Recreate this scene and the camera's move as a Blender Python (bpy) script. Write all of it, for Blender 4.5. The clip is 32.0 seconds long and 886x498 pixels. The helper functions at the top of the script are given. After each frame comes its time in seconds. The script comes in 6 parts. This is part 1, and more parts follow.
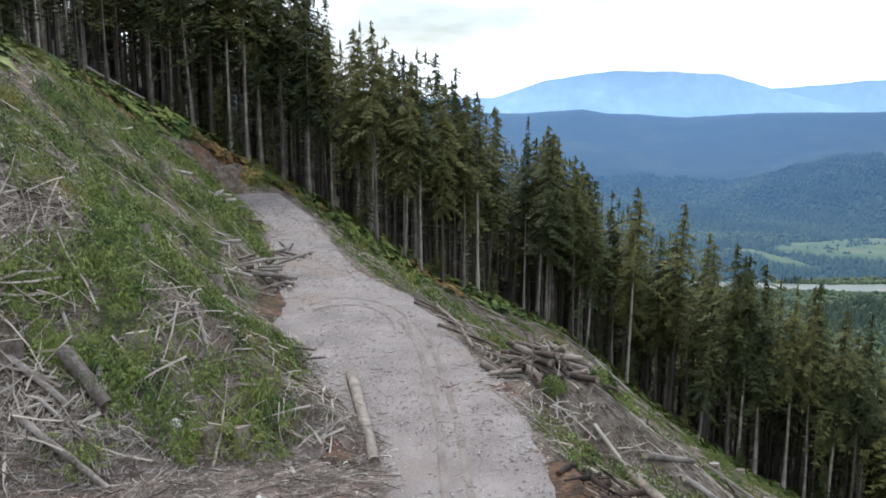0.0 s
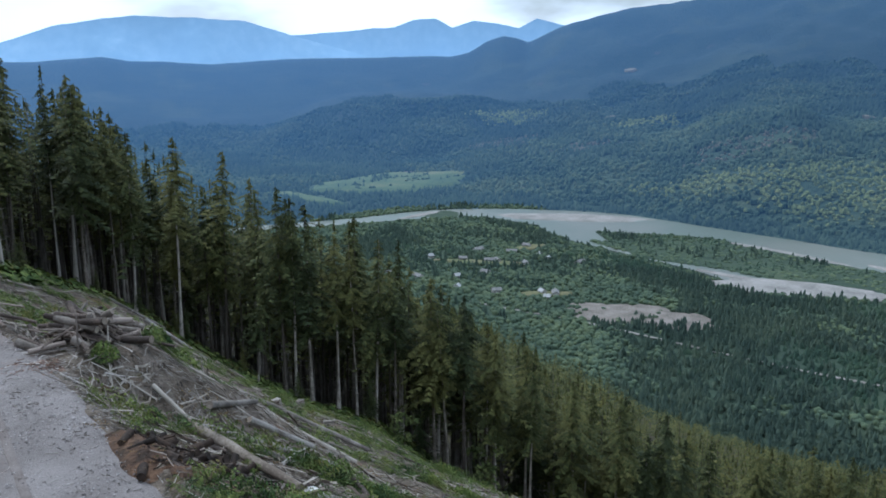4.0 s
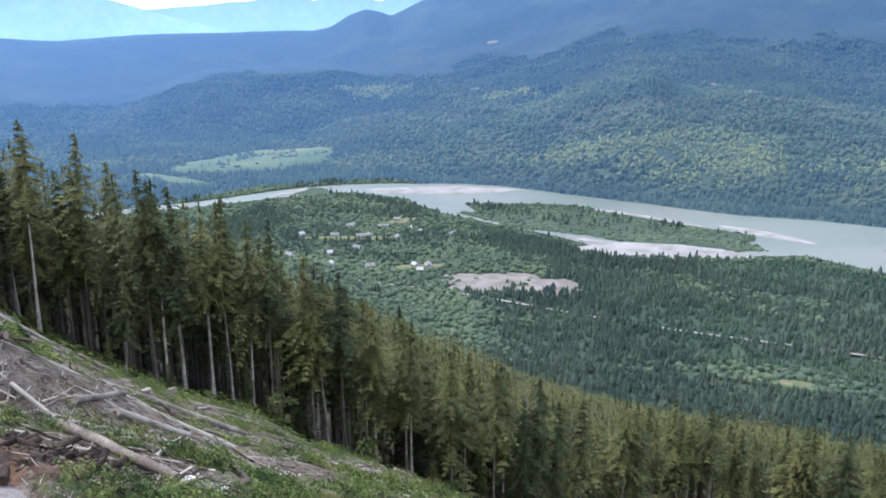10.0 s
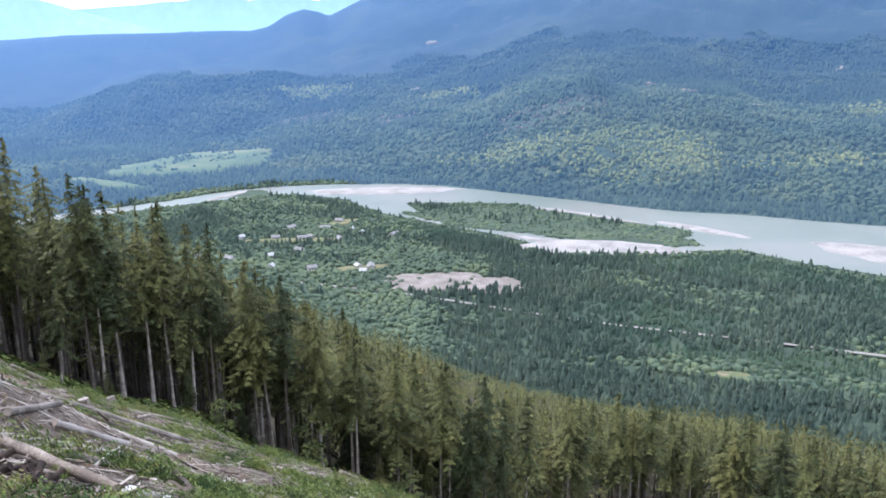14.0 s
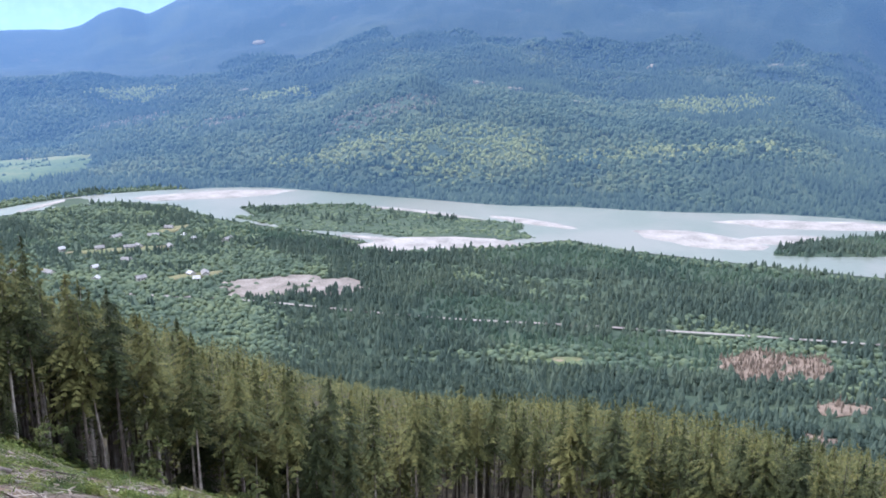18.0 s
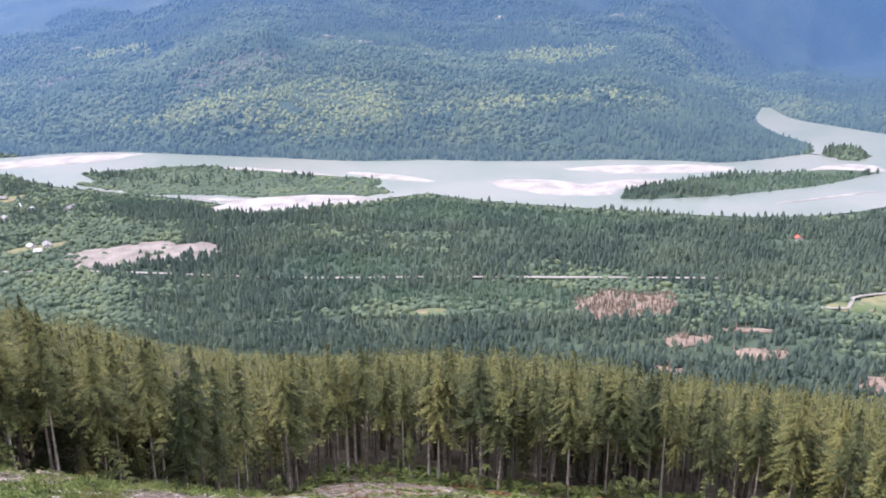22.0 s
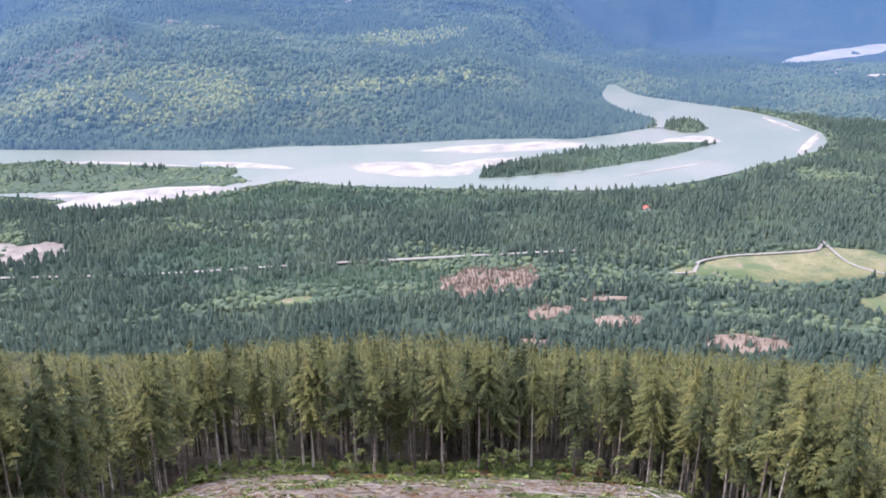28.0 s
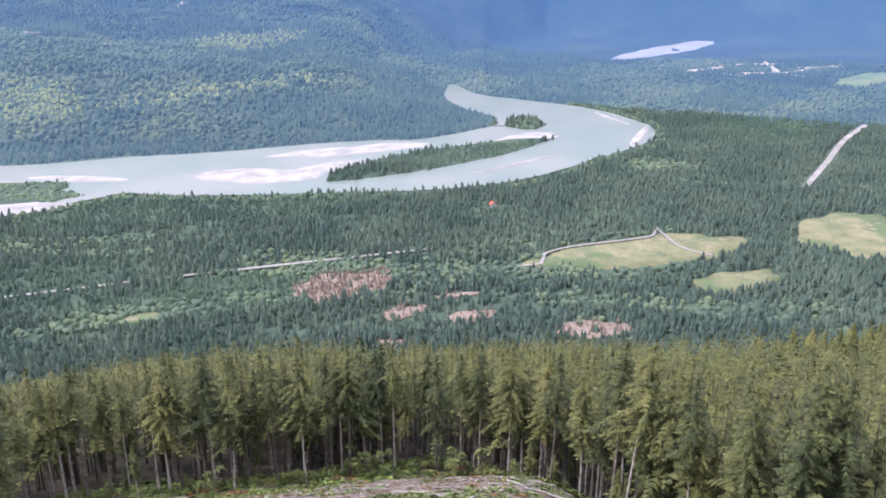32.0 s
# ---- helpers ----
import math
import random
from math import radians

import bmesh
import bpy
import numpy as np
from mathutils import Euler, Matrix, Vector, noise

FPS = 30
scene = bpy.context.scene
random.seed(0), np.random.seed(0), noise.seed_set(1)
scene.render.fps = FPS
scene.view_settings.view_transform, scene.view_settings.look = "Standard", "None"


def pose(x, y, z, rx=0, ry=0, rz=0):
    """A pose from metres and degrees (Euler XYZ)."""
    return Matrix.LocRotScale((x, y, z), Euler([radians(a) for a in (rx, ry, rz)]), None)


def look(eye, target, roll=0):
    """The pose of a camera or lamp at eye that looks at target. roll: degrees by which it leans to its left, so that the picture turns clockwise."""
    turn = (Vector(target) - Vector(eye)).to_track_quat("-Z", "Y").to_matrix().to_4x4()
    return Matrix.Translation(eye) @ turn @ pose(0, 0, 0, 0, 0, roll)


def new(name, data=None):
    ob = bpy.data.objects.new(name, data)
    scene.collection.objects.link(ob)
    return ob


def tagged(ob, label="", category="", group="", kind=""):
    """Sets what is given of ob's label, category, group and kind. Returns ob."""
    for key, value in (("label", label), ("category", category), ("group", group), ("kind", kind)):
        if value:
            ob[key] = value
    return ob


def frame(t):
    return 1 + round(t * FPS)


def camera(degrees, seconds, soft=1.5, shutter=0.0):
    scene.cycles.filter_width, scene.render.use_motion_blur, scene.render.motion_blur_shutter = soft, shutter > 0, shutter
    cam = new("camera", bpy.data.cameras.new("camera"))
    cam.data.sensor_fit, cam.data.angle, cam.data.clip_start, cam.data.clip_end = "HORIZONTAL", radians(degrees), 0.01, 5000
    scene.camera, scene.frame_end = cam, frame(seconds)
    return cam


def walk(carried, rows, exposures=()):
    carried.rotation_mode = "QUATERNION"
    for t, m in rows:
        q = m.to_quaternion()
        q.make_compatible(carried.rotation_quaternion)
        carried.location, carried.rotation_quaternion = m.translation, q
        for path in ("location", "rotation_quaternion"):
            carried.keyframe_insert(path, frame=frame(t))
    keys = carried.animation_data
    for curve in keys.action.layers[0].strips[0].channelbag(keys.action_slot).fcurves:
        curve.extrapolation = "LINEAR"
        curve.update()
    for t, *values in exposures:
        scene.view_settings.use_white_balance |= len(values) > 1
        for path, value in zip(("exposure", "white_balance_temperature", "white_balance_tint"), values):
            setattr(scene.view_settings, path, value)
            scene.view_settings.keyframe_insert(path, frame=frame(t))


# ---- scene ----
cam = camera(54.25, 32.0, soft=1.8)
# seconds, yaw, pitch, roll: the camera hovers in one place and turns
ROWS = [
    (0, 0, -10.1, -0.1), (0.5, -4.27, -10.11, -0.17), (1, -9.86, -10.04, -0.15),
    (1.5, -14.56, -10.16, -0.11), (2, -18.66, -10.3, -0.1), (2.5, -23.47, -10.53, -0.15),
    (3, -27.71, -11.35, -0.15), (3.5, -28.29, -12.31, -0.13), (4, -30.15, -13.43, -0.14),
    (4.5, -33.64, -14.48, -0.13), (6.5, -35.89, -14.97, -0.01), (7, -36.35, -15, 0.06),
    (7.5, -36.75, -15.05, 0.12), (8, -37.12, -15.07, 0.12), (8.5, -37.52, -15.09, 0.22),
    (9, -37.88, -15.08, 0.23), (9.5, -38.23, -15.1, 0.22), (10, -38.87, -15.09, 0.17),
    (10.5, -40.39, -15.11, 0.12), (11, -41.2, -15.13, 0.1), (11.5, -41.52, -15.15, 0.11),
    (12, -41.79, -15.14, 0.17), (12.5, -42.04, -15.1, 0.12), (13, -42.29, -15.11, 0.16),
    (13.5, -42.55, -15.11, 0.16), (15.5, -45.1, -15.1, 0.18), (16, -46.89, -15.1, 0.05),
    (16.5, -49.05, -15.11, -0.08), (17, -50.96, -15.13, -0.13), (17.5, -52.73, -15.11, -0.18),
    (18, -53.88, -15.13, -0.16), (18.5, -54.6, -15.15, -0.15), (19, -55.43, -15.27, -0.22),
    (19.5, -56.83, -15.7, -0.2), (20, -58.18, -16.15, -0.15), (20.5, -59.69, -16.65, -0.11),
    (21, -60.87, -17.12, -0.06), (21.5, -62.01, -17.58, -0.05), (22, -63.54, -18.06, -0.01),
    (22.5, -64.98, -18.56, 0.05), (23, -66.34, -18.99, 0.06), (23.5, -68.03, -19.5, 0.08),
    (24, -69.66, -19.98, 0.09), (24.5, -71.02, -20.29, 0.08), (25, -71.52, -20.29, 0.06),
    (25.5, -71.81, -20.28, 0.08), (27.5, -72.81, -19.75, 0.03), (28, -73.05, -19.14, 0.01),
    (28.5, -74.78, -18.94, -0.02), (29, -75.39, -18.92, -0.05), (29.5, -75.59, -18.96, -0.04),
    (30, -76.23, -18.96, -0.06), (30.5, -77.57, -18.97, -0.05), (31, -79.67, -18.99, -0.09),
    (31.5, -81.63, -18.99, -0.15), (32, -83.42, -18.99, -0.18),
]
# seconds, stops, kelvin, tint
EXPOSURES = [(0.0, 0.14, 6000, 9), (1.0, -0.06, 5800, 8), (2.0, -0.42, 5600, 5), (3.0, -0.50, 5400, 5), (4.0, -0.40, 5300, 5), (6.5, 0.30, 5400, 9), (9.0, 0.50, 5540, 13), (11.0, 0.58, 5580, 15), (13.0, 0.74, 5640, 17), (17.0, 0.74, 5620, 18), (20.0, 0.88, 5780, 22),
             (24.0, 1.00, 6180, 28), (28.0, 0.98, 5850, 26), (32.0, 0.94, 5820, 26)]
walk(cam, [(t, pose(0, 0, 0, 90 + pitch, 0, yaw) @ pose(0, 0, 0, 0, 0, -roll)) for t, yaw, pitch, roll in ROWS], EXPOSURES)

# ---- sky and sun: bright broken overcast, soft sun ahead and to the left ----
SUN_AZ, SUN_EL = -18.0, 50.0          # degrees right of the first view, degrees up
world = bpy.data.worlds.new("sky")
scene.world = world
world.use_nodes = True
wn, wl = world.node_tree.nodes, world.node_tree.links
wn.clear()
w_out, w_bg = wn.new("ShaderNodeOutputWorld"), wn.new("ShaderNodeBackground")
sky = wn.new("ShaderNodeTexSky")
sky.sky_type, sky.sun_disc = "NISHITA", False
sky.sun_elevation, sky.sun_rotation = radians(SUN_EL), radians(SUN_AZ)
sky.dust_density, sky.ozone_density = 1.5, 1.5
w_co = wn.new("ShaderNodeTexCoord")
w_map = wn.new("ShaderNodeMapping")
w_map.inputs["Scale"].default_value = (1.0, 1.0, 3.2)
w_noise = wn.new("ShaderNodeTexNoise")
w_noise.inputs["Scale"].default_value, w_noise.inputs["Detail"].default_value = 2.6, 7.0
w_ramp = wn.new("ShaderNodeValToRGB")
w_ramp.color_ramp.elements[0].position, w_ramp.color_ramp.elements[1].position = 0.33, 0.50
w_cloud = wn.new("ShaderNodeValToRGB")
w_cloud.color_ramp.elements[0].color, w_cloud.color_ramp.elements[1].color = (15.0, 16.0, 17.4, 1), (18.5, 19.2, 20.0, 1)
w_cloud.color_ramp.elements[0].position, w_cloud.color_ramp.elements[1].position = 0.40, 0.62
w_mix = wn.new("ShaderNodeMix")
w_mix.data_type = "RGBA"
wl.new(w_co.outputs["Generated"], w_map.inputs["Vector"])
wl.new(w_map.outputs["Vector"], w_noise.inputs["Vector"])
wl.new(w_noise.outputs["Fac"], w_ramp.inputs["Fac"])
wl.new(w_noise.outputs["Fac"], w_cloud.inputs["Fac"])
wl.new(w_ramp.outputs["Color"], w_mix.inputs["Factor"])
wl.new(sky.outputs["Color"], w_mix.inputs[6])
wl.new(w_cloud.outputs["Color"], w_mix.inputs[7])
wl.new(w_mix.outputs[2], w_bg.inputs["Color"])
w_bg.inputs["Strength"].default_value = 0.090
wl.new(w_bg.outputs[0], w_out.inputs[0])

sun_data = bpy.data.lights.new("sun", "SUN")
sun_data.energy, sun_data.angle, sun_data.color = 3.0, radians(10), (1.0, 0.95, 0.87)
sun = new("sun", sun_data)
_a, _e = radians(SUN_AZ), radians(SUN_EL)
sun.matrix_world = look((0, 0, 900), (-math.sin(_a) * math.cos(_e), -math.cos(_a) * math.cos(_e), 900 - math.sin(_e)))


# ---- materials ----
def material(name, base, dark, light, scale=3.0, fine=40.0, rough=0.9, bump=0.4, island=0.0, obj=0.0, glow=None, spec=0.2, depth=0.05, over=()):
    """Noise-varied surface: base, dark and light colours at two scales, bump, and chance variation per island or object."""
    m = bpy.data.materials.new(name)
    m.use_nodes = True
    n, l = m.node_tree.nodes, m.node_tree.links
    b = n["Principled BSDF"]
    b.inputs["Roughness"].default_value = rough
    b.inputs["Specular IOR Level"].default_value = spec
    geo = n.new("ShaderNodeNewGeometry")
    n1, n2 = n.new("ShaderNodeTexNoise"), n.new("ShaderNodeTexNoise")
    for node, s, d in ((n1, scale, 5.0), (n2, fine, 4.0)):
        node.inputs["Scale"].default_value, node.inputs["Detail"].default_value = s, d
        l.new(geo.outputs["Position"], node.inputs["Vector"])
    ramp = n.new("ShaderNodeValToRGB")
    e = ramp.color_ramp.elements
    e[0].position, e[0].color = 0.32, (*dark, 1)
    e[1].position, e[1].color = 0.70, (*light, 1)
    mid = e.new(0.5)
    mid.color = (*base, 1)
    add = n.new("ShaderNodeMath")
    add.operation = "MULTIPLY_ADD"
    l.new(n2.outputs["Fac"], add.inputs[0])
    add.inputs[1].default_value = 0.45
    off = n.new("ShaderNodeMath")
    off.operation = "MULTIPLY_ADD"
    l.new(n1.outputs["Fac"], off.inputs[0])
    off.inputs[1].default_value, off.inputs[2].default_value = 0.75, -0.10
    l.new(off.outputs[0], add.inputs[2])
    last = add.outputs[0]
    for amount, source in ((island, geo.outputs["Random Per Island"]), (obj, None)):
        if amount:
            if source is None:
                source = n.new("ShaderNodeObjectInfo").outputs["Random"]
            k = n.new("ShaderNodeMath")
            k.operation = "MULTIPLY_ADD"
            l.new(source, k.inputs[0])
            k.inputs[1].default_value = amount
            l.new(last, k.inputs[2])
            s = n.new("ShaderNodeMath")
            s.operation = "SUBTRACT"
            l.new(k.outputs[0], s.inputs[0])
            s.inputs[1].default_value = amount / 2
            last = s.outputs[0]
    l.new(last, ramp.inputs["Fac"])
    colour = ramp.outputs["Color"]
    for tint, size, low, high in over:
        n3, r3, mx = n.new("ShaderNodeTexNoise"), n.new("ShaderNodeMapRange"), n.new("ShaderNodeMix")
        n3.inputs["Scale"].default_value, n3.inputs["Detail"].default_value = size, 6.0 if size > 0.05 else 3.0
        n3.inputs["Roughness"].default_value = 0.62
        l.new(geo.outputs["Position"], n3.inputs["Vector"])
        l.new(n3.outputs["Fac"], r3.inputs["Value"])
        r3.inputs["From Min"].default_value, r3.inputs["From Max"].default_value = low, high
        mx.data_type = "RGBA"
        l.new(r3.outputs["Result"], mx.inputs["Factor"])
        l.new(colour, mx.inputs[6])
        mx.inputs[7].default_value = (*tint, 1)
        colour = mx.outputs[2]
    l.new(colour, b.inputs["Base Color"])
    if bump:
        bp = n.new("ShaderNodeBump")
        bp.inputs["Strength"].default_value, bp.inputs["Distance"].default_value = bump, depth
        l.new(n2.outputs["Fac"], bp.inputs["Height"])
        l.new(bp.outputs[0], b.inputs["Normal"])
    if glow:
        b.inputs["Emission Color"].default_value = (*glow[:3], 1)
        b.inputs["Emission Strength"].default_value = glow[3]
    return m


M_BARK = material("bark", (0.172, 0.144, 0.120), (0.082, 0.067, 0.055), (0.35, 0.31, 0.27), 1.2, 9.0, 0.95, 0.5, obj=0.5)
M_NEEDLE = material("conifer_needles", (0.056, 0.065, 0.020), (0.024, 0.033, 0.012), (0.120, 0.116, 0.036), 0.10, 3.0, 0.8, 0, island=0.26, obj=0.36)
M_CANOPY = material("canopy_needles", (0.070, 0.075, 0.023), (0.029, 0.037, 0.014), (0.134, 0.126, 0.038), 0.15, 0.9, 0.85, 0, island=0.22)
# valley woods lightened and blued: haze painted into their base colours
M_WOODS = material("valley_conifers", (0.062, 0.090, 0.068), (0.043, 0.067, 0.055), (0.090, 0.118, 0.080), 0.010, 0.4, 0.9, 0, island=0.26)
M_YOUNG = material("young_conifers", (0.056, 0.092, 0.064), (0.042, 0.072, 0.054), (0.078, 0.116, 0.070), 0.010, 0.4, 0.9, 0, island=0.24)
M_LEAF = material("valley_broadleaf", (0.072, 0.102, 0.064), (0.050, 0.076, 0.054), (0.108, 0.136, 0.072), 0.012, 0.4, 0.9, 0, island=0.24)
M_SHRUB = material("shrub_leaves", (0.122, 0.160, 0.040), (0.056, 0.086, 0.024), (0.215, 0.238, 0.066), 0.45, 2.2, 0.75, 0, island=0.30,
                   over=[((0.200, 0.172, 0.058), 0.32, 0.54, 0.66), ((0.040, 0.072, 0.022), 0.75, 0.52, 0.62), ((0.135, 0.190, 0.045), 0.9, 0.58, 0.68)])
M_SAPLING = material("sapling_leaves", (0.085, 0.102, 0.030), (0.048, 0.064, 0.020), (0.135, 0.145, 0.048), 0.5, 6.0, 0.75, 0, island=0.5)
M_SLASH = material("weathered_wood", (0.200, 0.174, 0.152), (0.098, 0.083, 0.071), (0.34, 0.31, 0.28), 1.4, 14.0, 0.9, 0.5, island=0.45, obj=0.35)
M_CUT = material("greyed_cut_wood", (0.235, 0.190, 0.150), (0.14, 0.11, 0.085), (0.36, 0.30, 0.245), 3.0, 25.0, 0.85, 0.3, obj=0.5)
M_GRAVEL = material("road_gravel", (0.214, 0.188, 0.178), (0.160, 0.138, 0.130), (0.275, 0.244, 0.234), 0.7, 42.0, 0.95, 0.9, depth=0.035,
                    over=[((0.205, 0.152, 0.126), 0.22, 0.55, 0.72), ((0.130, 0.112, 0.104), 26.0, 0.56, 0.66), ((0.30, 0.275, 0.265), 19.0, 0.60, 0.68)])
M_LITTER = material("wood_litter", (0.215, 0.162, 0.138), (0.115, 0.086, 0.072), (0.33, 0.275, 0.242), 1.6, 24.0, 0.97, 1.0, depth=0.08, over=[((0.20, 0.105, 0.06), 0.5, 0.56, 0.68), ((0.11, 0.09, 0.075), 1.5, 0.54, 0.66)])
M_RUTS = material("tyre_ruts", (0.178, 0.150, 0.137), (0.125, 0.103, 0.093), (0.23, 0.198, 0.185), 1.6, 22.0, 0.97, 0.8)
M_STUMP = material("stump_bark", (0.17, 0.14, 0.115), (0.085, 0.068, 0.055), (0.28, 0.245, 0.21), 3.0, 14.0, 0.95, 0.6, obj=0.3)
M_WALL = material("house_siding", (0.42, 0.40, 0.37), (0.30, 0.29, 0.27), (0.56, 0.54, 0.51), 0.3, 3.0, 0.8, 0.1)
M_PANE = material("window_glass", (0.03, 0.035, 0.04), (0.02, 0.025, 0.03), (0.05, 0.055, 0.06), 0.3, 3.0, 0.1, 0, spec=0.6)
M_ROOFS = {"white metal": material("roof_white", (0.33, 0.33, 0.33), (0.26, 0.26, 0.26), (0.40, 0.40, 0.40), 0.3, 3.0, 0.5, 0.1),
           "grey shingle": material("roof_grey", (0.20, 0.195, 0.19), (0.14, 0.135, 0.13), (0.28, 0.27, 0.26), 0.3, 3.0, 0.9, 0.2),
           "red": material("roof_red", (0.34, 0.09, 0.06), (0.25, 0.07, 0.045), (0.42, 0.13, 0.09), 0.3, 3.0, 0.6, 0.1)}
M_HEAP = material("heaped_bark", (0.155, 0.120, 0.100), (0.062, 0.048, 0.041), (0.29, 0.238, 0.205), 2.6, 16.0, 0.9, 0.8, obj=0.6)
M_PEELED = material("peeled_wood", (0.178, 0.150, 0.128), (0.100, 0.082, 0.069), (0.28, 0.245, 0.215), 2.2, 16.0, 0.85, 0.5, island=0.4)
M_POLE = material("bleached_poles", (0.232, 0.194, 0.160), (0.118, 0.093, 0.074), (0.38, 0.335, 0.285), 1.4, 14.0, 0.9, 0.4, island=0.8, obj=0.5)
M_CHAR = material("charred_wood", (0.030, 0.022, 0.018), (0.012, 0.010, 0.009), (0.075, 0.050, 0.035), 2.0, 12.0, 0.9, 0.6)
M_ROCK = material("pale_rock", (0.52, 0.50, 0.47), (0.36, 0.34, 0.32), (0.68, 0.66, 0.63), 2.5, 14.0, 0.85, 0.5)
M_RUST = material("browned_leaves", (0.15, 0.085, 0.032), (0.075, 0.042, 0.020), (0.24, 0.16, 0.055), 0.7, 6.0, 0.8, 0, island=0.5)
M_PIT = material("pit_gravel", (0.178, 0.155, 0.135), (0.105, 0.095, 0.082), (0.25, 0.222, 0.198), 0.05, 0.4, 0.95, 0)
M_BARKCHIP = material("reddish_bark", (0.235, 0.140, 0.105), (0.145, 0.085, 0.062), (0.33, 0.215, 0.165), 2.0, 20.0, 0.9, 0.2, island=0.6)
M_CHIP = material("pale_wood_chips", (0.36, 0.32, 0.285), (0.20, 0.17, 0.15), (0.52, 0.47, 0.43), 2.0, 20.0, 0.9, 0.2, island=0.8)
M_STONE = material("gravel_stones", (0.235, 0.208, 0.200), (0.12, 0.104, 0.098), (0.38, 0.35, 0.338), 2.0, 20.0, 0.9, 0.2, island=0.7)
M_SOIL = material("slope_soil", (0.112, 0.086, 0.064), (0.038, 0.030, 0.023), (0.225, 0.190, 0.155), 1.8, 13.0, 0.97, 1.0, depth=0.12,
                  over=[((0.060, 0.074, 0.026), 0.6, 0.56, 0.68), ((0.185, 0.150, 0.122), 1.6, 0.48, 0.60), ((0.15, 0.080, 0.045), 0.3, 0.58, 0.68), ((0.035, 0.028, 0.022), 3.5, 0.58, 0.66)])
# duff and bole bark darkened: the timber's inner shade is painted into them
M_DUFF = material("forest_duff", (0.042, 0.034, 0.021), (0.022, 0.018, 0.012), (0.075, 0.066, 0.034), 0.3, 4.0, 0.97, 0.5)
M_BOLE = material("shaded_bark", (0.100, 0.086, 0.072), (0.050, 0.043, 0.036), (0.18, 0.16, 0.14), 1.2, 9.0, 0.95, 0.4, island=0.5)
M_FARWATER = material("far_water", (0.17, 0.16, 0.155), (0.13, 0.13, 0.13), (0.22, 0.20, 0.19), 0.010, 0.1, 0.6, 0)
M_FARFIELD = material("far_meadow", (0.074, 0.102, 0.042), (0.048, 0.074, 0.036), (0.120, 0.124, 0.056), 0.010, 0.1, 0.95, 0)
M_RED = material("rusty_soil", (0.092, 0.055, 0.036), (0.042, 0.028, 0.021), (0.165, 0.098, 0.060), 1.6, 9.0, 0.97, 1.0, depth=0.10, over=[((0.034, 0.027, 0.021), 1.1, 0.50, 0.62), ((0.06, 0.07, 0.025), 0.9, 0.60, 0.70)])
M_SAND = material("river_sand", (0.246, 0.230, 0.214), (0.165, 0.156, 0.145), (0.318, 0.298, 0.280), 0.030, 0.25, 0.95, 0)
M_FIELD = material("meadow", (0.140, 0.136, 0.070), (0.082, 0.098, 0.050), (0.205, 0.180, 0.105), 0.030, 0.25, 0.95, 0,
                   over=[((0.078, 0.104, 0.048), 0.012, 0.50, 0.60), ((0.185, 0.150, 0.105), 0.05, 0.60, 0.70)])
M_TRACK = material("track_gravel", (0.205, 0.190, 0.170), (0.15, 0.14, 0.125), (0.27, 0.25, 0.235), 0.03, 0.3, 0.95, 0)
M_BROWN = material("dead_slash", (0.168, 0.130, 0.100), (0.104, 0.084, 0.065), (0.235, 0.182, 0.142), 0.05, 0.3, 0.95, 0, island=0.4)
# valley floor and hill ground darkened: shade between the crowns painted into colour
M_FLOOR = material("valley_floor", (0.044, 0.066, 0.045), (0.031, 0.049, 0.036), (0.064, 0.086, 0.052), 0.008, 0.1, 0.95, 0.6, depth=2.0)
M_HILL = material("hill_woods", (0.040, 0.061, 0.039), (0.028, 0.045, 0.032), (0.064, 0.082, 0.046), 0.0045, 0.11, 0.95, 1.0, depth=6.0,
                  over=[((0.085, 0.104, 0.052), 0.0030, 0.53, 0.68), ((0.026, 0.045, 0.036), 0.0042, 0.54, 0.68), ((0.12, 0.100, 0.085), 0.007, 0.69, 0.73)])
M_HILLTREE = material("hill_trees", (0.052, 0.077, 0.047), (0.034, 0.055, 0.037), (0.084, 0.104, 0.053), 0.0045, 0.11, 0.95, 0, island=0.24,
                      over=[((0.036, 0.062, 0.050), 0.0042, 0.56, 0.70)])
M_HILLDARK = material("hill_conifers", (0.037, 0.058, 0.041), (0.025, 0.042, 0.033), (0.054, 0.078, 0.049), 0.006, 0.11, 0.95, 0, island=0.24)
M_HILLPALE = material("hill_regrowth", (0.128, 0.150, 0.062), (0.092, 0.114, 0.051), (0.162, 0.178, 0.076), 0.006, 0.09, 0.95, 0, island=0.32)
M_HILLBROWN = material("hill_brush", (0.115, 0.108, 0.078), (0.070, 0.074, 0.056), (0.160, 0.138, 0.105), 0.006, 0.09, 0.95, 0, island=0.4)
# far range: haze painted in as blue base colour and blue emission
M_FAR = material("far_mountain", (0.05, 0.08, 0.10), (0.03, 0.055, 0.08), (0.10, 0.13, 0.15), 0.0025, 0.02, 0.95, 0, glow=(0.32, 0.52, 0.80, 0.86))


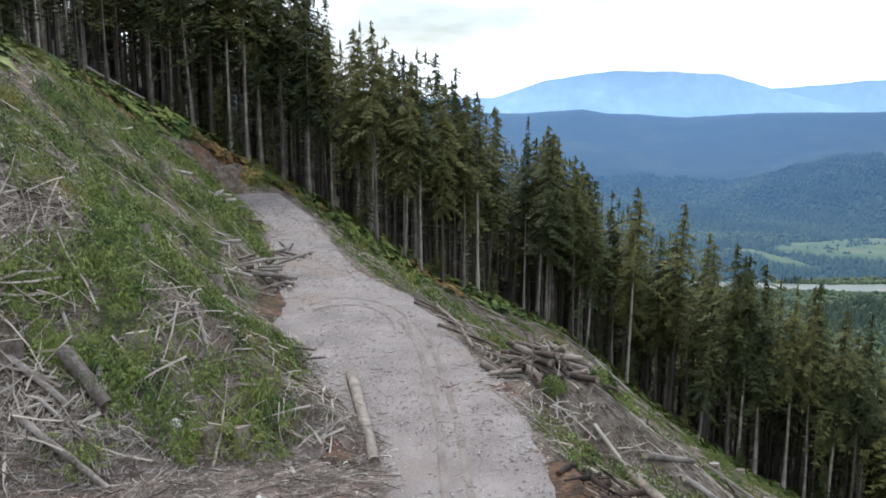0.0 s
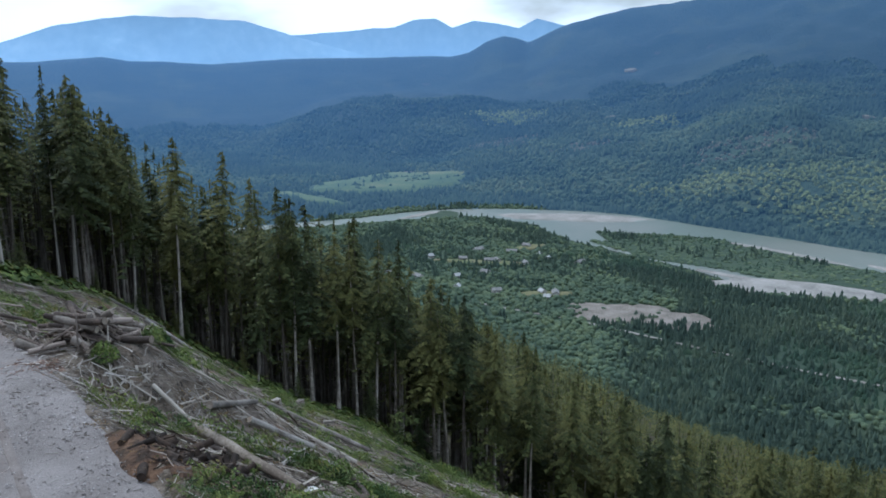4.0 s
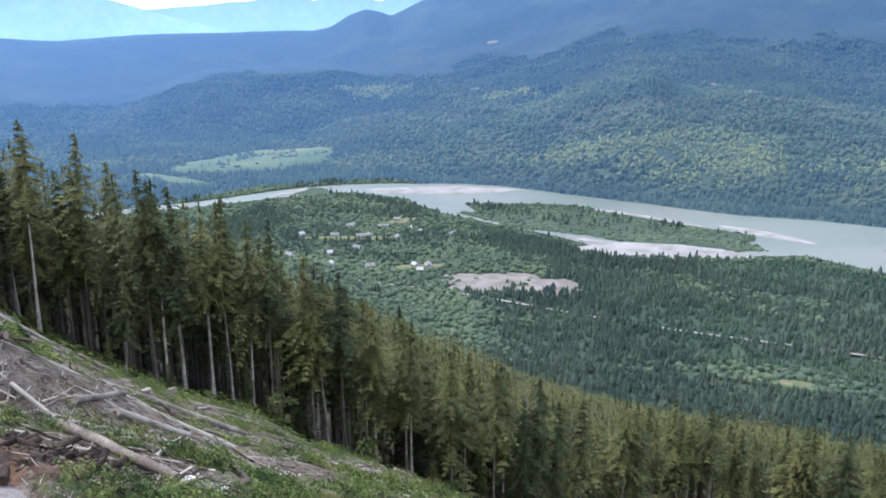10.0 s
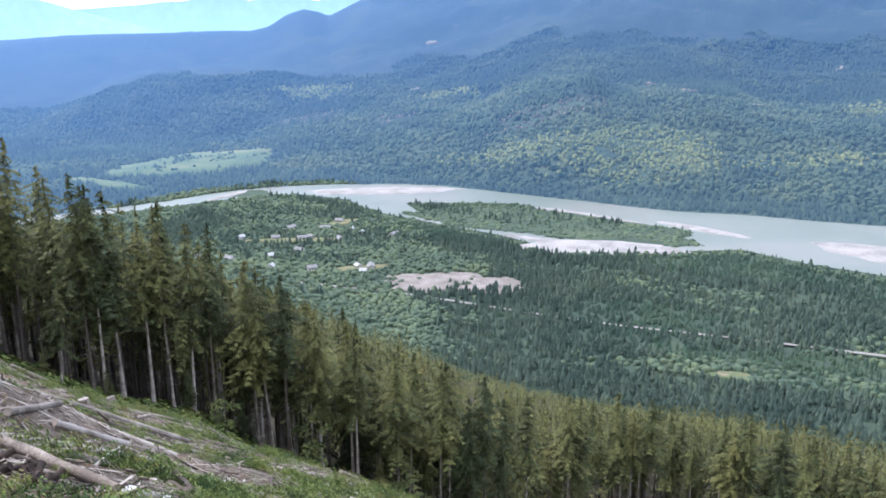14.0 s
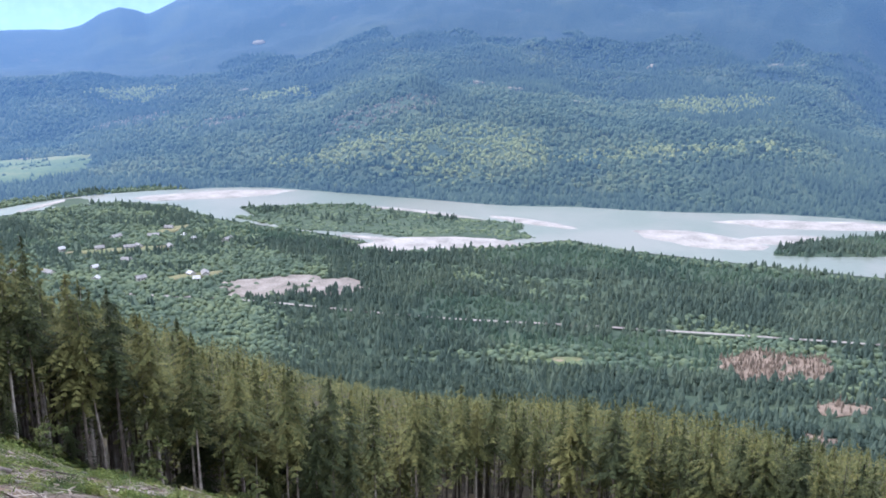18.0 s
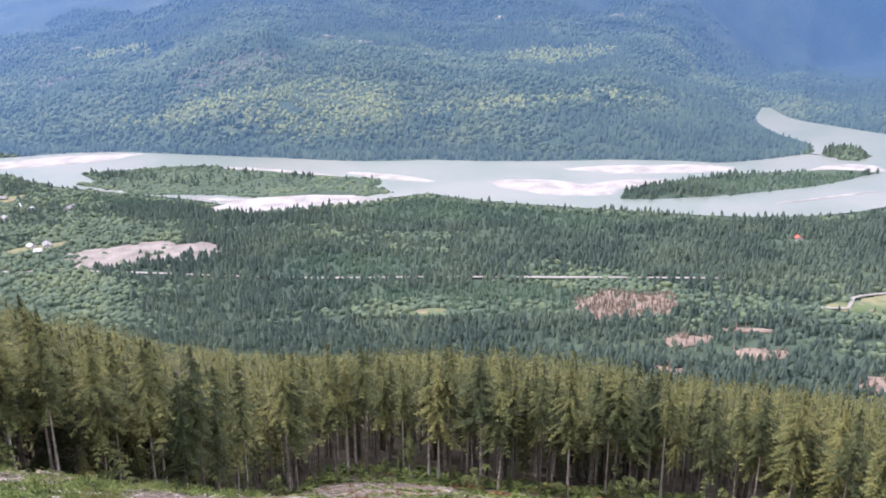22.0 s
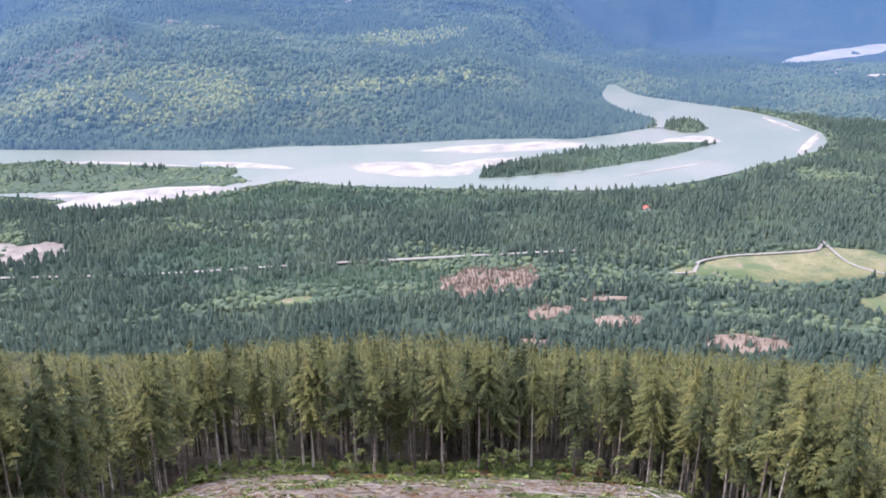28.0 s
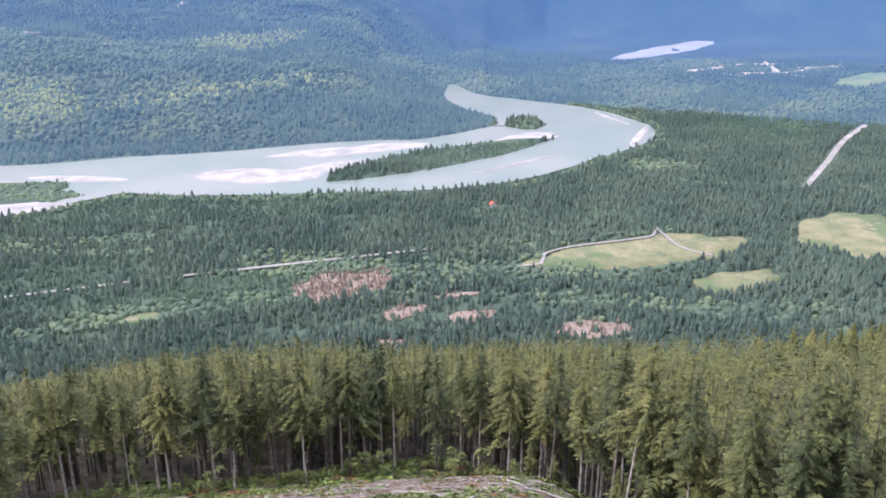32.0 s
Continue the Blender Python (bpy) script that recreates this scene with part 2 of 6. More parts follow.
def water_material():
    m = bpy.data.materials.new("silty_water")
    m.use_nodes = True
    n, l = m.node_tree.nodes, m.node_tree.links
    b = n["Principled BSDF"]
    b.inputs["Roughness"].default_value = 0.3
    b.inputs["Specular IOR Level"].default_value = 0.15
    geo, nz, bp = n.new("ShaderNodeNewGeometry"), n.new("ShaderNodeTexNoise"), n.new("ShaderNodeBump")
    nz.inputs["Scale"].default_value, nz.inputs["Detail"].default_value = 0.12, 5.0
    silt, ramp = n.new("ShaderNodeTexNoise"), n.new("ShaderNodeValToRGB")
    silt.inputs["Scale"].default_value, silt.inputs["Detail"].default_value = 0.006, 3.0
    e = ramp.color_ramp.elements
    e[0].position, e[0].color = 0.42, (0.112, 0.136, 0.114, 1)
    e[1].position, e[1].color = 0.62, (0.150, 0.158, 0.138, 1)
    l.new(geo.outputs["Position"], silt.inputs["Vector"])
    l.new(silt.outputs["Fac"], ramp.inputs["Fac"])
    l.new(ramp.outputs["Color"], b.inputs["Base Color"])
    bp.inputs["Strength"].default_value, bp.inputs["Distance"].default_value = 0.35, 0.5
    l.new(geo.outputs["Position"], nz.inputs["Vector"])
    l.new(nz.outputs["Fac"], bp.inputs["Height"])
    l.new(bp.outputs[0], b.inputs["Normal"])
    return m


M_WATER = water_material()


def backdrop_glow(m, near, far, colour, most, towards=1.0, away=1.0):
    """The distance glows, haze painted as emission: blue air in front of the backdrop of hills, more of it the farther
    they lie and towards the sun.
    """
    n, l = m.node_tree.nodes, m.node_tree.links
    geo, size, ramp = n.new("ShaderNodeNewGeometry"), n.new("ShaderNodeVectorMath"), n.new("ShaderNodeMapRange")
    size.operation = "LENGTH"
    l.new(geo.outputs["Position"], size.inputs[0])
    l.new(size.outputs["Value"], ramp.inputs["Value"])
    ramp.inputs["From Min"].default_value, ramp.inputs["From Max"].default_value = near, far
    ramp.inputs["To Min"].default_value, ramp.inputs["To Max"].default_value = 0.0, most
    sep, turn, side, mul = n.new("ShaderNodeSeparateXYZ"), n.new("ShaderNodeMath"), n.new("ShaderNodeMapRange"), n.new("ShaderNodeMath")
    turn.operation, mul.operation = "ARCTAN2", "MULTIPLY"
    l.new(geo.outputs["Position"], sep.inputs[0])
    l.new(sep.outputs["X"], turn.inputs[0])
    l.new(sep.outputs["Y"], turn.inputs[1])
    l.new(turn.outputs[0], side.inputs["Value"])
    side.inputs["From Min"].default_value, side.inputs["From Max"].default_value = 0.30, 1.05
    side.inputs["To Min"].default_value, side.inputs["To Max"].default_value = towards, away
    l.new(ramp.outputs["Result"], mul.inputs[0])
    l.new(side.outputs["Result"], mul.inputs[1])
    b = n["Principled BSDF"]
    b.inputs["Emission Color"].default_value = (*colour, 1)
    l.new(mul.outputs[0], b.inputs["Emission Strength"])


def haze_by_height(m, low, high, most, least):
    """Haze painted as glow: the far range pales towards its foot, where more air lies in front of it."""
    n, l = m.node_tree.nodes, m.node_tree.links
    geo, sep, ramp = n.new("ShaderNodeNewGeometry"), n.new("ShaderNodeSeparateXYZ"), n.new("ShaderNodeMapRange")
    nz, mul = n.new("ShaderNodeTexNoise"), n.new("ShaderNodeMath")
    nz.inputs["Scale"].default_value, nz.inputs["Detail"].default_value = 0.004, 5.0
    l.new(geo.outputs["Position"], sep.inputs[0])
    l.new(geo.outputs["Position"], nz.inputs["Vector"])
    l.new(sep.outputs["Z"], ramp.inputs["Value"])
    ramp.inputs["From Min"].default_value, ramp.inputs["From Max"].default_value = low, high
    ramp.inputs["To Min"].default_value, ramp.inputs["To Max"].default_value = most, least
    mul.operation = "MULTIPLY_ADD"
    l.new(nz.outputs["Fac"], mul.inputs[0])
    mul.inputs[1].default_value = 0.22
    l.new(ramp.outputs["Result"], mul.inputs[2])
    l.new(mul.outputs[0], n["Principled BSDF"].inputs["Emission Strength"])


def mountain_shade(m, colour, near, far, most):
    """Paints shade into the woods' base colour on the higher ground behind the hills."""
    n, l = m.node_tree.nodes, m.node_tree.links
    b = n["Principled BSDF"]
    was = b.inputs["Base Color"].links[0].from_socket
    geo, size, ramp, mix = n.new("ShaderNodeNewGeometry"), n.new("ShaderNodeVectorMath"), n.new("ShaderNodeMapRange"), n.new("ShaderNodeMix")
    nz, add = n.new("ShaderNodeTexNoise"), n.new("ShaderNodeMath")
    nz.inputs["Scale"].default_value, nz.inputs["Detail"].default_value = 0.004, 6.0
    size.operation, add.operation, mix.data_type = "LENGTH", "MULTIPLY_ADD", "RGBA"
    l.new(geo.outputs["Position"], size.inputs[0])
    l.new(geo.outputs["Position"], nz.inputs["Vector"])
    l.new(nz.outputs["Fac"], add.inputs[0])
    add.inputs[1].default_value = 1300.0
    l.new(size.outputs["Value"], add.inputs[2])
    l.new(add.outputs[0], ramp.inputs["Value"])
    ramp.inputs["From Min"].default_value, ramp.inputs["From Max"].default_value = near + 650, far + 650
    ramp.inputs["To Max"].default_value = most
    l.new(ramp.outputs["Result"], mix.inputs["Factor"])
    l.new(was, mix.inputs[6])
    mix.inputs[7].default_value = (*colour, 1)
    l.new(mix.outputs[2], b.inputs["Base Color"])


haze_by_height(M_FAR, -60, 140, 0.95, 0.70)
# mountain's shade painted into the base colour, strongest on the bare ground
mountain_shade(M_HILL, (0.009, 0.022, 0.030), 2300, 2900, 0.74)
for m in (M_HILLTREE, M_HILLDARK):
    mountain_shade(m, (0.010, 0.024, 0.030), 2300, 2900, 0.42)
# hills, far meadows and far water: haze painted on as blue emission
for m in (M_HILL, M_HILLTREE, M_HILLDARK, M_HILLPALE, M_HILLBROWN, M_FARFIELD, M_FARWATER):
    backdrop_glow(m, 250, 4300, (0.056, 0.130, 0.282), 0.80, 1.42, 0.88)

# ---- helpers for meshes ----
rng = np.random.default_rng(7)
TABLE = np.random.default_rng(3).random((256, 256))


def vnoise(x, y):
    """Smooth value noise, 0 to 1."""
    x, y = np.asarray(x, float), np.asarray(y, float)
    i, j = np.floor(x).astype(int), np.floor(y).astype(int)
    u, v = x - i, y - j
    u, v = u * u * (3 - 2 * u), v * v * (3 - 2 * v)
    a, b = TABLE[i % 256, j % 256], TABLE[(i + 1) % 256, j % 256]
    c, d = TABLE[i % 256, (j + 1) % 256], TABLE[(i + 1) % 256, (j + 1) % 256]
    return (a * (1 - u) + b * u) * (1 - v) + (c * (1 - u) + d * u) * v


def fbm(x, y, octaves=4):
    s, a, w = 0.0, 0.5, 0.0
    for k in range(octaves):
        s = s + a * vnoise(x * 2 ** k + 17.3 * k, y * 2 ** k + 5.1 * k)
        w += a
        a *= 0.5
    return s / w


def smooth(a, b, x):
    t = np.clip((x - a) / (b - a), 0, 1)
    return t * t * (3 - 2 * t)


def mesh_of(name, verts, faces, mat, shade=False):
    """A mesh datablock from an (n, 3) array and an (m, 3 or 4) array of corners."""
    verts, faces = np.asarray(verts, np.float32), np.asarray(faces, np.int32)
    me = bpy.data.meshes.new(name)
    k = faces.shape[1]
    me.vertices.add(len(verts))
    me.vertices.foreach_set("co", verts.ravel())
    me.loops.add(faces.size)
    me.loops.foreach_set("vertex_index", faces.ravel())
    me.polygons.add(len(faces))
    me.polygons.foreach_set("loop_start", np.arange(0, faces.size, k, dtype=np.int32))
    me.polygons.foreach_set("use_smooth", np.full(len(faces), shade))
    me.materials.append(mat)
    me.update(calc_edges=True)
    me.validate()
    return me


def child(name, me, parent, label=""):
    ob = new(name, me)
    ob.parent = parent
    return tagged(ob, label) if label else ob


def merge(shapes):
    """Joins (verts, faces) pairs into one pair."""
    vs, fs, k = [], [], 0
    for v, f in shapes:
        vs.append(v)
        fs.append(np.asarray(f) + k)
        k += len(v)
    return np.concatenate(vs), np.concatenate(fs)


def scatter(variants, which, pos, size, turn, lean=None, grade=None):
    """Copies of small shapes at many places, as one (verts, faces). size: (n, 3) scales."""
    vs, fs, k = [], [], 0
    for i, (v, f) in enumerate(variants):
        sel = np.nonzero(which == i)[0]
        if not len(sel):
            continue
        c, s = np.cos(turn[sel])[:, None], np.sin(turn[sel])[:, None]
        x, y, z = (v[None, :, a] * size[sel, a][:, None] for a in range(3))
        px, py = c * x - s * y, s * x + c * y
        if lean is not None:
            px, py = px + z * lean[sel, 0][:, None], py + z * lean[sel, 1][:, None]
        if grade is not None:
            z = z + px * grade[sel, 0][:, None] + py * grade[sel, 1][:, None]
        w = np.stack([px, py, z], 2) + pos[sel][:, None, :]
        vs.append(w.reshape(-1, 3))
        fs.append((f[None] + (np.arange(len(sel)) * len(v))[:, None, None] + k).reshape(-1, f.shape[1]))
        k += len(sel) * len(v)
    return np.concatenate(vs), np.concatenate(fs)


# ---- the lie of the land ----
VALLEY = -340.0
ROAD = [(3.2, -6.0, -9.2, 2.4), (1.6, 9.0, -9.0, 2.3), (0.7, 18.0, -8.8, 2.2), (0.3, 21.5, -8.8, 2.2), (-1.1, 26.2, -8.8, 2.9),
        (-3.6, 33.0, -8.4, 3.2), (-6.0, 39.8, -8.0, 1.9), (-9.1, 50.0, -7.4, 1.8), (-13.0, 59.0, -6.8, 1.9)]
SHOULDER = [(2.0, 26.4, -8.85, 1.5), (3.2, 27.0, -8.95, 1.5)]      # where the log heap lies
LANDING = [(-11.5, 12.6, -8.4, 3.6), (-6.0, 14.9, -8.6, 3.7), (-1.0, 17.0, -8.8, 3.6)]


def along(points, step=0.5):
    """A smooth line through points, sampled evenly."""
    p = np.array(points, float)
    p = np.concatenate([[2 * p[0] - p[1]], p, [2 * p[-1] - p[-2]]])
    out = []
    for a, b, c, d in zip(p[:-3], p[1:-2], p[2:-1], p[3:]):
        n = max(2, int(np.hypot(*(c - b)[:2]) / step))
        t = np.linspace(0, 1, n, endpoint=False)[:, None]
        out.append(0.5 * (2 * b + (c - a) * t + (2 * a - 5 * b + 4 * c - d) * t ** 2 + (3 * b - a - 3 * c + d) * t ** 3))
    return np.concatenate(out + [p[-2:-1]])


ROAD_LINE = along(ROAD)
LAND_LINE = along(LANDING)
BENCH = np.concatenate([ROAD_LINE, LAND_LINE, along(SHOULDER)])


def bench(x, y, line=BENCH):
    """Distance outside the road bench and the bench's height."""
    d = np.full(x.shape, 1e6)
    z = np.zeros(x.shape)
    for bx, by, bz, hw in line:
        e = np.hypot(x - bx, y - by) - hw
        m = e < d
        d[m], z[m] = e[m], bz
    return d, z


def skyline(az):
    """Elevation of the near mountain's crest, degrees, by azimuth in degrees."""
    return np.interp(az, [-60, 5.6, 9, 10.6, 15.6, 19.8, 26.7, 30.7, 31.8, 32.9, 34, 34.9, 35.6, 37.9, 41.4, 46.1, 55, 70, 90, 110, 140, 200],
                     [-1.2, -1.2, -1.0, -1.3, -1.4, -1.15, -1.0, -1.0, -0.7, 0.05, 0.45, 0.3, 0.0, 1.1, 2.0, 2.7, 4.3, 5.6, 5.4, 5.0, 3.0, -1.3])


def far_bank(az):
    return np.interp(az, [-60, 20, 27, 35, 45, 55, 65, 72, 78, 83.4, 86, 87.5, 92, 97, 140],
                     [1650, 1640, 1790, 1830, 1650, 1560, 1560, 1540, 1580, 1605, 1660, 1990, 2060, 1980, 1980])


def front_rise(az):
    """Height of the first hills behind the far bank."""
    el = np.interp(az, [-60, 28, 36, 41, 45.6, 47.1, 49, 52.3, 53.7, 57.4, 60.3, 63, 66, 70, 75.5, 80, 84, 88, 92, 110],
                   [-8.3, -8.2, -6.6, -6.3, -6.1, -5.4, -4.9, -4.5, -4.8, -5.0, -5.3, -5.9, -6.3, -6.4, -6.4, -7.5, -8.2, -7.6, -7.2, -7.2])
    return np.maximum(np.tan(np.radians(el)) * (far_bank(az) + 620) - VALLEY, 8.0)


RIVER = [(-300, 1640, 20), (250, 1580, 20), (655, 1518, 24), (830, 1503, 38), (957, 1452, 48), (1030, 1360, 80), (1110, 1250, 92), (1195, 1110, 48), (1240, 960, 48),
         (1268, 825, 58), (1290, 690, 110), (1318, 520, 150), (1395, 314, 185), (1452, 156, 180), (1588, 33, 157), (1740, -60, 160), (1910, -15, 131),
         (2025, 105, 98), (2150, 200, 46), (2330, 245, 10)]
SIDE_LINE = along([(1030, 1330, 60), (980, 1200, 38), (972, 1090, 20), (995, 930, 20), (1030, 800, 48), (1150, 690, 50), (1270, 600, 40)], 20)
RIVER_LINE = along(RIVER, 25)
FAR_REACH = along([(2930, -215, 12), (3080, -300, 52), (3300, -440, 74), (3520, -570, 62), (3740, -670, 20)], 30)


def off_line(line, x, y):
    """Distance outside a strip."""
    d = np.full(x.shape, 1e6)
    for px, py, hw in line:
        d = np.minimum(d, np.hypot(x - px, y - py) - hw)
    return d


def land(x, y):
    """Height of the ground."""
    x, y = np.asarray(x, float), np.asarray(y, float)
    dist, az = np.hypot(x, y), np.degrees(np.arctan2(x, y))
    s = (0.62 * x + 0.167 * y) / 0.642
    # the slope under the camera, easing below the cut and dropping off to the valley
    z = -3.73 - 0.642 * np.minimum(s, 112) - 0.40 * np.clip(s - 112, 0, 170) - 0.75 * np.maximum(s - 282, 0)
    z = z + 1.6 * (fbm(x / 26 + 40, y / 26 + 40, 3) - 0.5) * smooth(30, 70, dist)
    z = z - 8.0 * np.exp(-((az - 46) / 7) ** 2) * smooth(45, 80, dist) * (1 - smooth(105, 150, dist))
    z = z - 14.0 * smooth(88, 106, az) * smooth(30, 70, dist)
    z = z + np.interp(az, [1, 8, 11, 15, 20, 25, 30, 35, 40, 44], [0, 1.5, 1.1, -0.2, -0.7, 0.0, -2.2, -3.5, -2.3, 0]) * smooth(48, 78, dist) * (1 - smooth(120, 190, dist))
    near = (dist < 150)
    if near.any():
        d, zb = bench(x[near], y[near])
        rough = np.where(x[near] < 1.0 - 0.16 * (y[near] - 20), 0.55, 0.40) * (fbm(x[near] / 2.2, y[near] / 2.2, 4) - 0.5) * smooth(0, 1.5, d)
        z[near] = np.clip(z[near] + 0.8 * (fbm(x[near] / 6, y[near] / 6, 3) - 0.5) * smooth(0.5, 4, d), zb - 0.9 * np.maximum(d, 0), zb + 0.85 * np.maximum(d, 0)) + rough
    floor = VALLEY + 5 * (fbm(x / 300, y / 300, 3) - 0.5) * smooth(420, 800, dist)
    z = np.maximum(z, floor)
    # hills across the river and the mountain behind them
    d0 = far_bank(az)
    wob = fbm(x / 420 + 9, y / 420, 5) - 0.5
    fine = fbm(x / 110 + 3, y / 110 + 7, 4) - 0.5
    rise = front_rise(az)
    far = dist - d0
    hill = rise * (0.30 * smooth(0, 260, far) + 0.70 * smooth(60, 680, far)) * (1 + 0.45 * wob * (1 - smooth(450, 650, far)))
    hill = hill + 26 * fine * smooth(60, 300, far) * np.clip(rise / 90, 0.15, 1) + 22 * wob * smooth(300, 700, far)
    crag = 26 * np.exp(-((az - 52.0) / 1.5) ** 2 - ((far - 600) / 90) ** 2)
    spur = np.interp(az, [16, 19.7, 22, 24, 27, 31, 36, 42, 48], [0, 62, 104, 128, 144, 146, 116, 36, 0]) * smooth(2350, 3150, dist) * (1 + 0.25 * fine)
    crest = np.tan(np.radians(skyline(az))) * 4300 - VALLEY
    foot = np.interp(az, [-60, 22, 32, 78, 90, 120], [2700, 2700, 2300, 2350, 3750, 3750])
    up = np.clip((dist - foot) / (4300 - foot), 0, 1)
    ribs = 1 - 2 * np.abs(fbm(x / 330 + 61, y / 330 + 23, 5) - 0.5)
    mount = np.maximum(crest - rise, 0) * (0.25 * up + 0.75 * up ** 1.9) * (1 + (0.35 * wob + 0.8 * (ribs - 0.8)) * (1 - up))
    wet = (dist > 1100) & (dist < 3900)
    bank = np.ones(x.shape)
    if wet.any():
        bank[wet] = smooth(5, 120, np.minimum(off_line(RIVER_LINE, x[wet], y[wet]), off_line(FAR_REACH, x[wet], y[wet])))
    z = np.where(dist > 1100, np.maximum(z, VALLEY + np.maximum(np.maximum(hill + crag, 0) * bank + mount, spur)), z)
    return z


def ground_sheet(name, azs, radii, mat):
    A, D = np.meshgrid(np.radians(azs), radii)
    x, y = np.sin(A) * D, np.cos(A) * D
    v = np.stack([x, y, land(x, y)], 2).reshape(-1, 3)
    na, nr = len(azs), len(radii)
    i = (np.arange(nr - 1)[:, None] * na + np.arange(na - 1)[None]).ravel()
    return mesh_of(name, v, np.stack([i, i + 1, i + na + 1, i + na], 1), mat, True)


def forest_edge(az):
    """Distance at which the standing timber begins, by azimuth in degrees."""
    return np.interp(az, [-60, -30, -27, -25, -22, -18.5, -16, -13, -10.4, -7.3, -4.4, -1.5, 0, 2.5, 9, 13, 20, 25, 30, 36, 42, 48, 55, 62, 68, 75, 80, 84, 88, 93, 98, 110, 140],
                     [38, 42, 47, 51, 60, 69, 71, 68.5, 69, 67, 61, 63, 66, 70, 82, 84, 79, 82, 82, 82, 82, 88, 121, 121, 116, 116, 118, 118, 108, 95, 76, 57, 50])


def crown_line(x, y, z):
    """The greatest height of a tree at a place: the timber's tops step down the slope in one uneven line."""
    az, d = np.degrees(np.arctan2(x, y)), np.hypot(x, y)
    el = np.interp(az, [-12, -8, -6.7, -4.5, -3.1, -1.3, 0.6, 2.4, 4.3, 6.5, 8.4, 10.6, 12.7, 15, 17, 19.5, 23, 26.4, 31, 34.5, 37, 40.5, 44.5, 50, 62, 72, 80, 85, 92, 98, 102, 107, 112],
                   [12, 6.5, 3.2, 4.6, 2.6, 3.0, 1.9, 0.6, -0.7, -2.0, -3.6, -4.6, -5.4, -7.2, -8.2, -9.1, -11.4, -12.9, -16.4, -18, -20, -20.8, -23.3, -24.6, -24.5, -24.3, -25.2, -25, -24.6, -24, -22.5, -21.5, -20])
    el = el + 1.1 * (fbm(x / 9 + 31, y / 9 + 77, 2) - 0.42)
    return d * np.tan(np.radians(el)) - z


# ---- the ground: one sheet from under the camera to the mountain's crest ----
AZ = np.concatenate([np.arange(-180, -36, 6.0), np.arange(-36, 116, 0.25), np.arange(116, 180, 6.0), [180.0]])
RAD = np.concatenate([[0.5], np.geomspace(2.5, 4900, 330)])
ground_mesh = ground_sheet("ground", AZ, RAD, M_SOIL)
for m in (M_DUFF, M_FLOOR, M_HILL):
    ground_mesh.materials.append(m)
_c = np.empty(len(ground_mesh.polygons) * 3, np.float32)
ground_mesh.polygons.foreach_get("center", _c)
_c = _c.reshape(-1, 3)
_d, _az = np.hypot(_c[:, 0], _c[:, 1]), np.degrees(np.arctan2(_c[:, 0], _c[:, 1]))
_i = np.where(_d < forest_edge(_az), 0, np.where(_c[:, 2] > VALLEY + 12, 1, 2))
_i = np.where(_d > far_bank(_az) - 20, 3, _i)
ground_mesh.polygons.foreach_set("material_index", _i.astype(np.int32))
tagged(new("ground", ground_mesh), "steep logged slope falling to a broad wooded valley", "ground", kind="structure")

# ---- the valley floor: river, bars, islands, clearings and roads ----


def ribbon(name, line, z, mat, wobble=0.0, drape=False):
    """A strip along a sampled line of x, y, half width, level or laid over the land."""
    t = np.gradient(line[:, :2], axis=0)
    t /= np.linalg.norm(t, axis=1)[:, None]
    nrm = np.stack([-t[:, 1], t[:, 0]], 1)
    hw = line[:, 2:3] * (1 + wobble * (fbm(line[:, :1] / 60, line[:, 1:2] / 60, 3) - 0.5))
    cols = [line[:, :2] + nrm * hw * k for k in (-1, -0.5, 0, 0.5, 1)]
    v = np.stack([np.c_[c, np.full(len(c), z)] for c in cols], 1).reshape(-1, 3)
    if drape:
        v[:, 2] += land(v[:, 0], v[:, 1])
    i = (np.arange(len(line) - 1)[:, None] * 5 + np.arange(4)[None]).ravel()
    return mesh_of(name, v, np.stack([i, i + 1, i + 6, i + 5], 1), mat, True)


def blob_edge(b, n=64):
    """The uneven outline of a patch (x, y, half length, half width, degrees from +x, unevenness)."""
    x, y, a, w, deg, un = b
    q = np.linspace(0, 2 * np.pi, n, endpoint=False)
    r = 1 + un * (fbm(2.2 * np.cos(q) + x, 2.2 * np.sin(q) + y, 3) - 0.5) * 2
    c, s = np.cos(np.radians(deg)), np.sin(np.radians(deg))
    u, v = a * r * np.cos(q), w * r * np.sin(q)
    return np.stack([x + c * u - s * v, y + s * u + c * v], 1)


def blob(name, b, z, mat, drop=1.2, drape=False):
    """A low patch with a sloping rim, level or laid over the land."""
    e = blob_edge(b)
    mid = np.array(b[:2])
    rings = [np.c_[mid + (e - mid) * k, np.full(len(e), z + dz)] for k, dz in ((1.0, -drop), (0.93, 0), (0.45, 0.3))]
    n = len(e)
    v = np.concatenate(rings + [[[*mid, z + 0.4]]])
    if drape:
        v[:, 2] = land(v[:, 0], v[:, 1]) + v[:, 2]
    i, j = np.arange(n), (np.arange(n) + 1) % n
    f = np.concatenate([np.stack([i + n * k, j + n * k, j + n * (k + 1)], 1) for k in (0, 1)] + [np.stack([i + n * k, j + n * (k + 1), i + n * (k + 1)], 1) for k in (0, 1)]
                       + [np.stack([i + 2 * n, j + 2 * n, np.full(n, 3 * n)], 1)])
    return mesh_of(name, v, f, mat, True)


